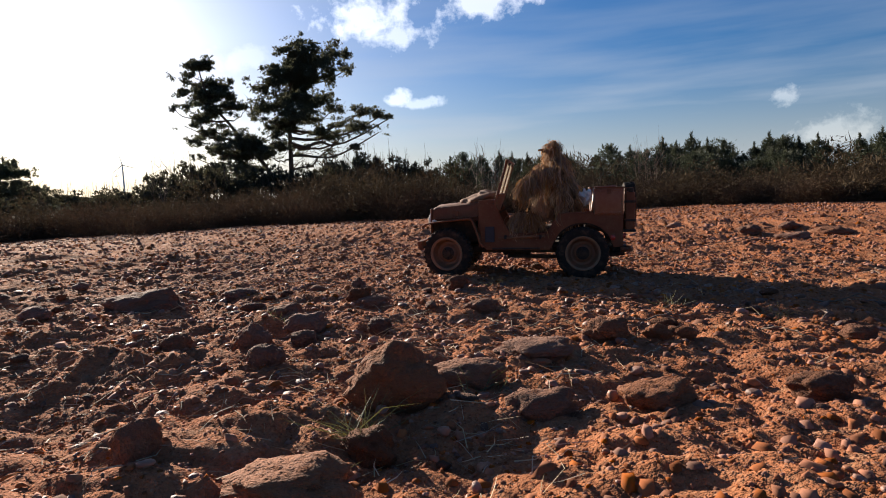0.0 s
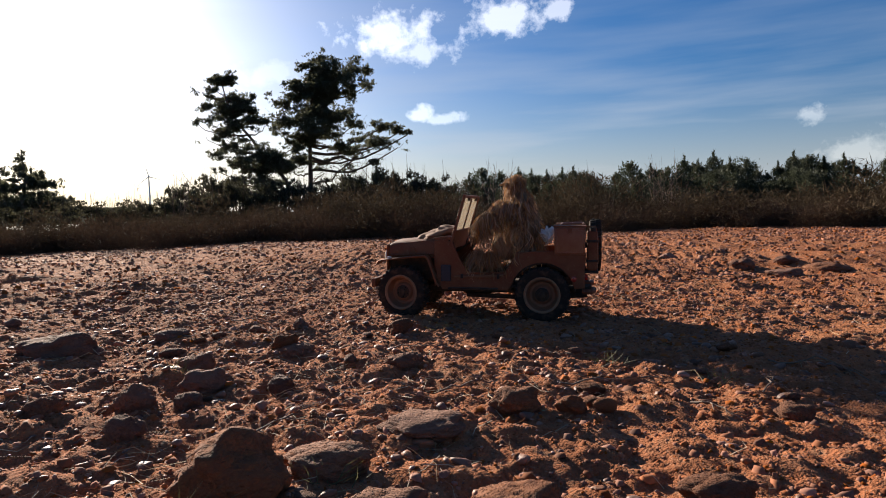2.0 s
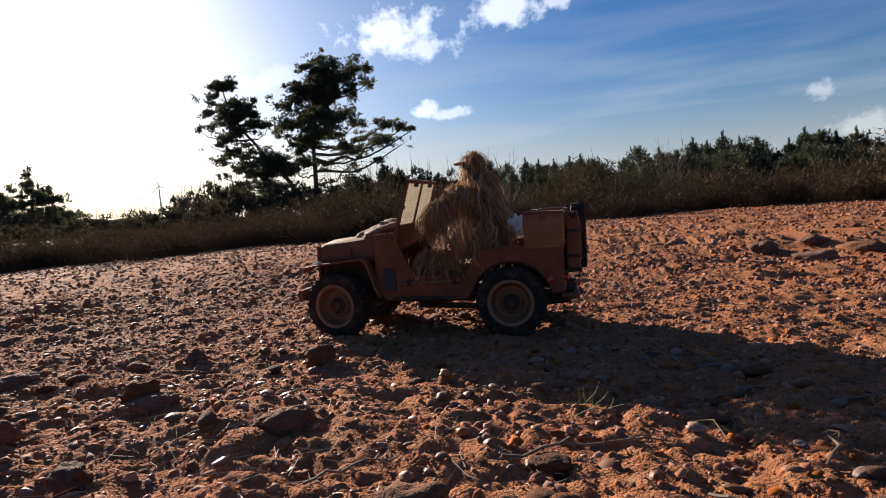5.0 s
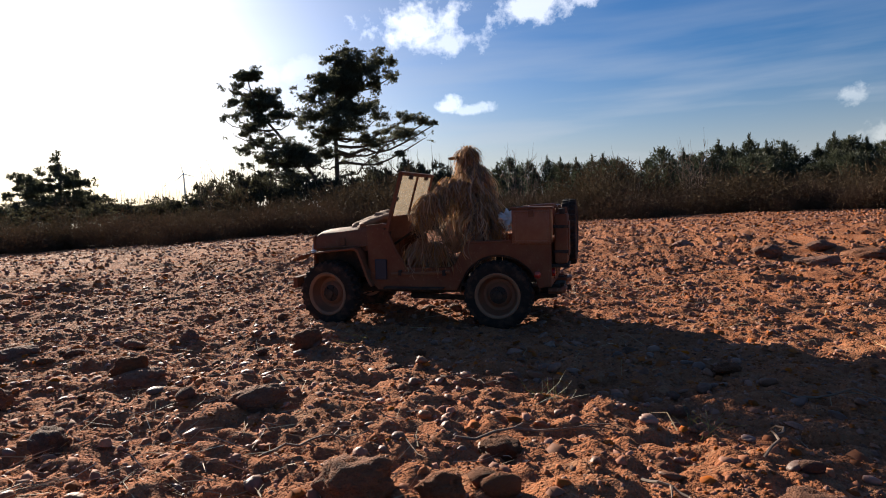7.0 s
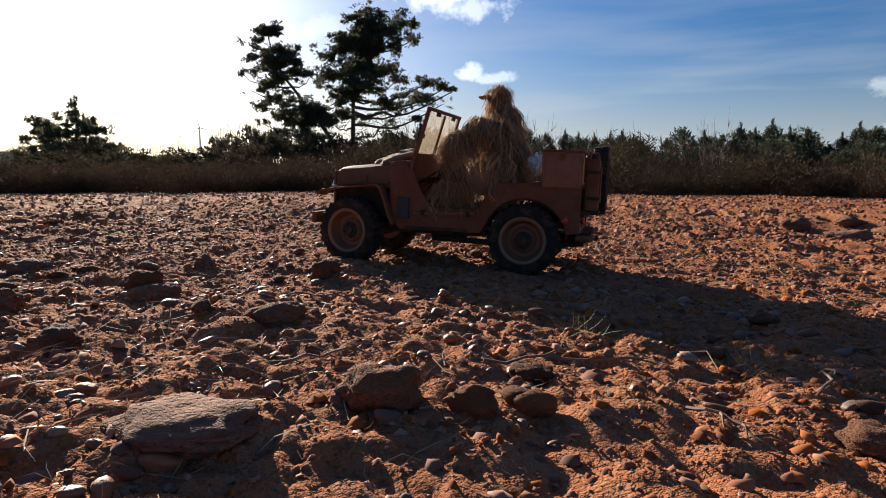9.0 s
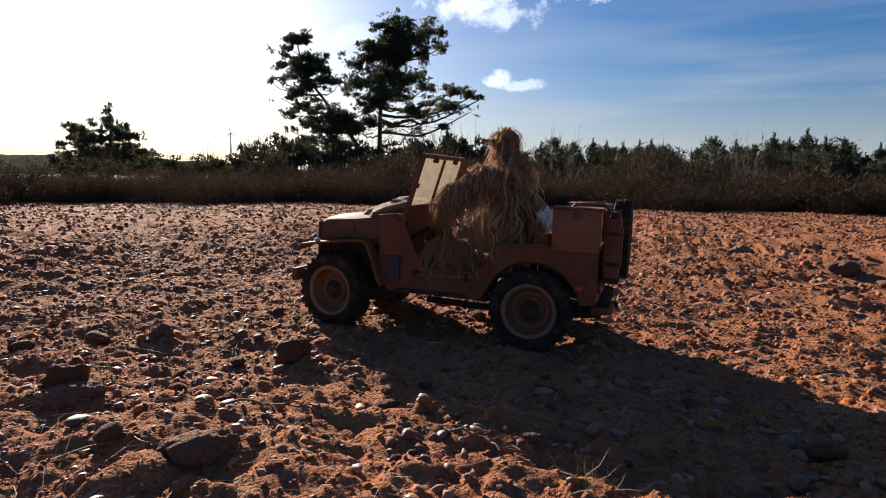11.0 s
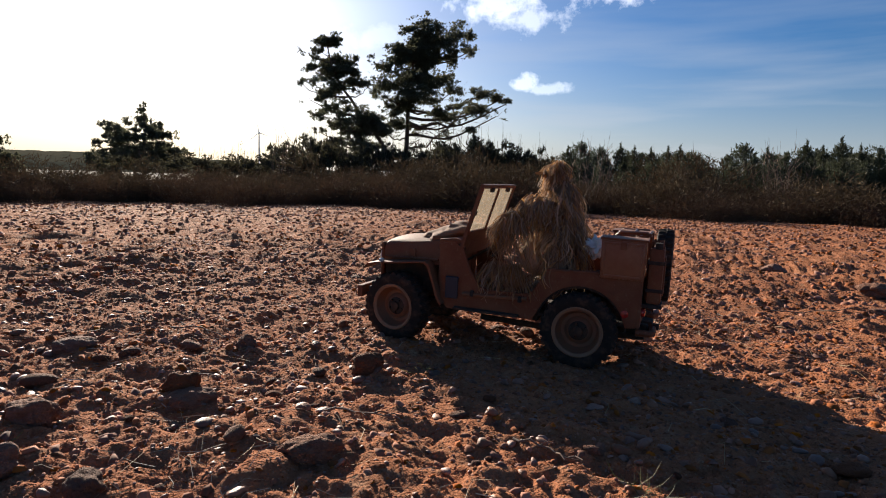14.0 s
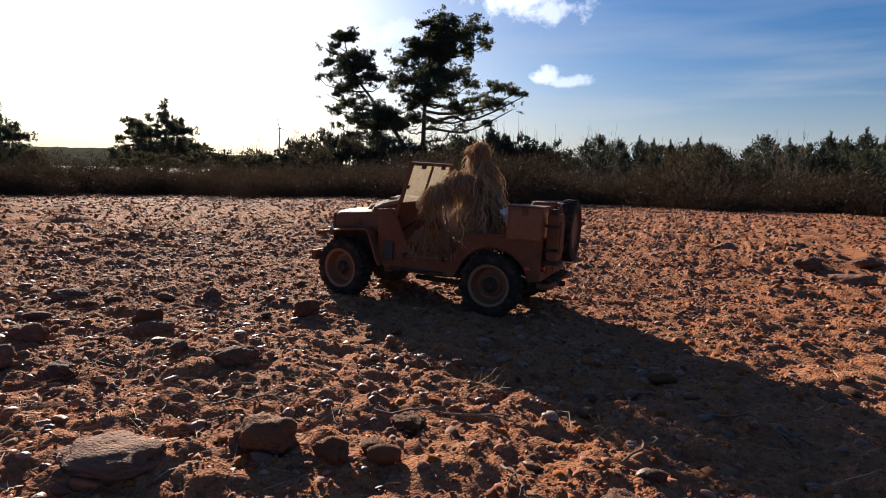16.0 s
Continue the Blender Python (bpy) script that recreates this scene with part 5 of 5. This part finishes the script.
def scatter(name, n, region, sizes, flat, mat, label, category, seed, bias):
    """Thousands of loose crumbs of one kind, joined."""
    rng = np.random.default_rng(seed)
    if len(region) == 2:
        r, az = rng.uniform(region[0], region[1], n), rng.uniform(-62, 24, n)
        x, y = 0.4 + r * np.sin(np.radians(az)), -1.2 + r * np.cos(np.radians(az))
        keep = (y > 0.3) | (np.abs(x) > 1.0)
        x, y, n = x[keep], y[keep], int(keep.sum())
    else:
        x0, x1, y0, y1 = region
        x, y = rng.uniform(x0, x1, n), rng.uniform(y0, y1, n)
    f = value_noise(x * 2.1 + 7, y * 2.1, 21) + 0.5 * value_noise(x * 7, y * 7, 22)
    keep = rng.random(n) < np.clip(0.5 + bias * f, 0.2, 1)
    x, y = x[keep], y[keep]
    n = len(x)
    s = sizes[0] + (sizes[1] - sizes[0]) * rng.random(n) ** (4.6 if mat is PEBBLE else 3.2)
    if len(region) == 2:
        s *= 0.55 + 0.13 * np.hypot(x - 0.4, y + 1.2)
    a = rng.uniform(0, 2 * np.pi, n)
    c, sn = np.cos(a), np.sin(a)
    solid, faces = (ICO_V, ICO_F) if mat is PEBBLE else (LUMP_V, LUMP_F)
    if mat is PEBBLE:
        # water-worn: a few broad swellings, no corners
        swell = np.einsum("vk,nmk->nvm", solid * 2, rng.normal(size=(n, 3, 3)))
        shape = solid[None] * (1 + 0.17 * np.sin(swell * 1.7).sum(-1, keepdims=True))
    else:
        shape = solid[None] * (1 + 0.28 * rng.normal(size=(n, len(solid), 1)).clip(-1.6, 1.6))
    shape = shape * np.stack([s * rng.uniform(1, 1.7, n), s * rng.uniform(0.75, 1.1, n), s * rng.uniform(flat, flat + 0.3, n)], -1)[:, None]
    px, py = shape[..., 0] * c[:, None] - shape[..., 1] * sn[:, None], shape[..., 0] * sn[:, None] + shape[..., 1] * c[:, None]
    pz = shape[..., 2] + px * rng.normal(size=(n, 1)) * 0.18
    z = height(x, y) + s * flat * 0.22
    verts = np.stack([px + x[:, None], py + y[:, None], pz + z[:, None]], -1).reshape(-1, 3)
    tris = (faces[None] + (np.arange(n) * len(solid))[:, None, None]).reshape(-1, 3)
    ob = new(name, mesh_from_arrays(name, verts, tris, mat))
    tagged(ob, label, category, kind="stuff")


scatter("gravel", 5200, (-1.1, 1.0, -1.35, 0.3), (0.0035, 0.017), 0.5, PEBBLE, "mixed grey and brown pebbles strewn over the soil", "gravel", 71, 0.55)
scatter("gravel", 5000, (1.4, 8.6), (0.005, 0.021), 0.5, PEBBLE, "mixed pebbles strewn over the far ground", "gravel", 72, 0.4)
scatter("soil_clods", 26000, (-1.1, 1.0, -1.35, 0.4), (0.0026, 0.014), 0.46, CLOD, "crumbled clods of dry red soil", "clods", 73, -0.2)
scatter("soil_crumbs", 40000, (-0.85, 0.75, -1.35, -0.25), (0.0016, 0.006), 0.5, CLOD, "fine crumbs of dry red soil", "crumbs", 75, -0.1)
scatter("soil_crumbs", 34000, (-1.7, 0.7, -0.4, 1.5), (0.003, 0.011), 0.4, CLOD, "fine crumbs of dry red soil", "crumbs", 76, -0.1)
scatter("soil_clods", 88000, (1.2, 9.2), (0.004, 0.025), 0.54, CLOD, "clods of dry soil on the far ground", "clods", 74, -0.2)


# ---- litter ----
def build_litter():
    rng = np.random.default_rng(81)
    # straw and root fibres pressed into the soil
    n = 9000
    x, y = rng.uniform(-1.0, 0.95, n), rng.uniform(-1.3, 0.6, n)
    keep = rng.random(n) < np.clip(0.12 + 1.1 * value_noise(x * 2.6, y * 2.6, 51), 0.03, 1)
    x, y = x[keep], y[keep]
    a, length = rng.uniform(0, 2 * np.pi, len(x)), rng.uniform(0.010, 0.055, len(x))
    x2, y2 = x + np.cos(a) * length, y + np.sin(a) * length
    roots = np.column_stack([x, y, height(x, y) + 0.003])
    tips = np.column_stack([x2, y2, height(x2, y2) + rng.uniform(0.003, 0.012, len(x))])
    ob = new("straw_litter", blades_mesh("straw_litter", roots, tips, rng.uniform(0.0005, 0.0012, len(x)), STRAWBITS, 0.12, rng))
    tagged(ob, "pale bits of straw and root on the soil", "straw", kind="stuff")
    # dry twigs
    spots = ((0.30, -0.66, 24, 0.16), (0.62, -0.52, -30, 0.14), (-0.02, -0.52, 12, 0.10), (0.20, -0.50, -20, 0.09), (-0.30, -0.48, 5, 0.08), (0.52, -0.64, 70, 0.10), (-0.45, -0.30, 15, 0.14), (0.70, 0.62, 8, 0.30), (0.10, -0.74, 40, 0.09), (0.42, -0.78, -50, 0.08), (-0.10, -0.95, 30, 0.10))
    for px, py, turn, size in spots:
        bm = bmesh.new()
        c, s = math.cos(radians(turn)), math.sin(radians(turn))

        def along(f, side):
            qx, qy = px + c * size * (f - 0.5) - s * side, py + s * size * (f - 0.5) + c * side
            return (qx, qy, float(height(np.array(qx), np.array(qy))) + 0.005 + 0.006 * math.sin(3 * f))

        main = [along(i / 8, rng.normal() * size * 0.03) for i in range(9)]
        tube(bm, main, 0.0015, 6, 0.0007)
        for k in (3, 5, 6):
            tip = along(k / 8 + rng.uniform(0.1, 0.25), rng.choice((-1, 1)) * size * rng.uniform(0.08, 0.2))
            tube(bm, [main[k], tuple((Vector(main[k]) + Vector(tip)) / 2 + Vector((0, 0, 0.003))), tip], 0.0012, 5, 0.0006)
        ob = part("twig", bm, TWIG, None)
        tagged(ob, "dry forked brown twig lying on the soil", "twig", "twigs on the ground")


def build_tufts():
    rng = np.random.default_rng(91)
    for px, py, n, h in ((-0.075, -1.175, 60, 0.05), (0.02, -1.05, 30, 0.03), (-0.03, -0.30, 24, 0.028), (0.30, -0.55, 26, 0.030), (-0.35, -0.75, 20, 0.025), (0.46, -0.60, 24, 0.035)):
        x, y = px + rng.normal(size=n) * 0.012, py + rng.normal(size=n) * 0.010
        roots = np.column_stack([x, y, height(x, y) - 0.002])
        tips = roots + np.column_stack([rng.normal(size=n) * h * 0.6, rng.normal(size=n) * h * 0.6, rng.uniform(0.3, 1.0, n) * h])
        ob = new("grass_tuft", blades_mesh("grass_tuft", roots, tips, rng.uniform(0.0006, 0.0011, n), GRASS, 0.1, rng))
        tagged(ob, "small half-dry grass tuft in the soil", "grass tuft", "grass tufts on the ground")


def build_bare_shrubs():
    rng = np.random.default_rng(95)
    for az, d, tall in ((-9.3, 9.2, 1.25), (-8.3, 9.6, 1.05), (7.2, 10.5, 1.35), (8.0, 10.2, 1.1), (-39.2, 26.0, 2.6), (-19.0, 9.4, 0.6), (-12.5, 8.8, 0.55), (2.0, 9.0, 0.6)):
        bm = bmesh.new()
        x, y = (float(v) for v in polar(az, d))
        z = float(rise(np.array(x), np.array(y)))
        for _ in range(13):
            tip = (rng.normal() * tall * 0.22, rng.normal() * tall * 0.22, tall * rng.uniform(0.6, 1.05))
            pts = wiggle((rng.normal() * 0.04, rng.normal() * 0.04, -0.03), tip, rng, 6, 0.08)
            tube(bm, pts, 0.0030 * tall / 0.8, 4, 0.0012)
            for k in (2, 3, 4, 4, 5, 5):
                q = Vector(pts[k]) + Vector((rng.normal() * 0.08, rng.normal() * 0.08, rng.uniform(0.04, 0.16))) * tall
                tube(bm, [pts[k], tuple(q)], 0.0026 * tall / 0.8, 4, 0.0014)
        ob = part("bare_shrub", bm, TWIG, None)
        ob.matrix_world = pose(x, y, z)
        tagged(ob, "leafless thin-stemmed shrub standing in the heather", "shrub", "bare shrubs in the heath")
    # arching bramble cane
    bm = bmesh.new()
    x, y = (float(v) for v in polar(-11.5, 8.6))
    tube(bm, [(0, 0, 0), (0.05, 0, 0.30), (0.16, 0, 0.48), (0.30, 0, 0.54), (0.44, 0, 0.50), (0.54, 0, 0.40)], 0.004, 5, 0.002)
    ob = part("bramble_cane", bm, TWIG, None)
    ob.matrix_world = pose(x, y, float(rise(np.array(x), np.array(y))))
    tagged(ob, "thin dry cane arching over the heather", "bramble")


STRAWBITS = material("bleached_straw", (0.42, 0.30, 0.17), 0.8, vary=0.4, island=True)
GRASS = material("half_dry_grass", (0.13, 0.12, 0.045), 0.7, vary=0.4, island=True, through_light=0.3)
build_litter()
build_tufts()
build_bare_shrubs()
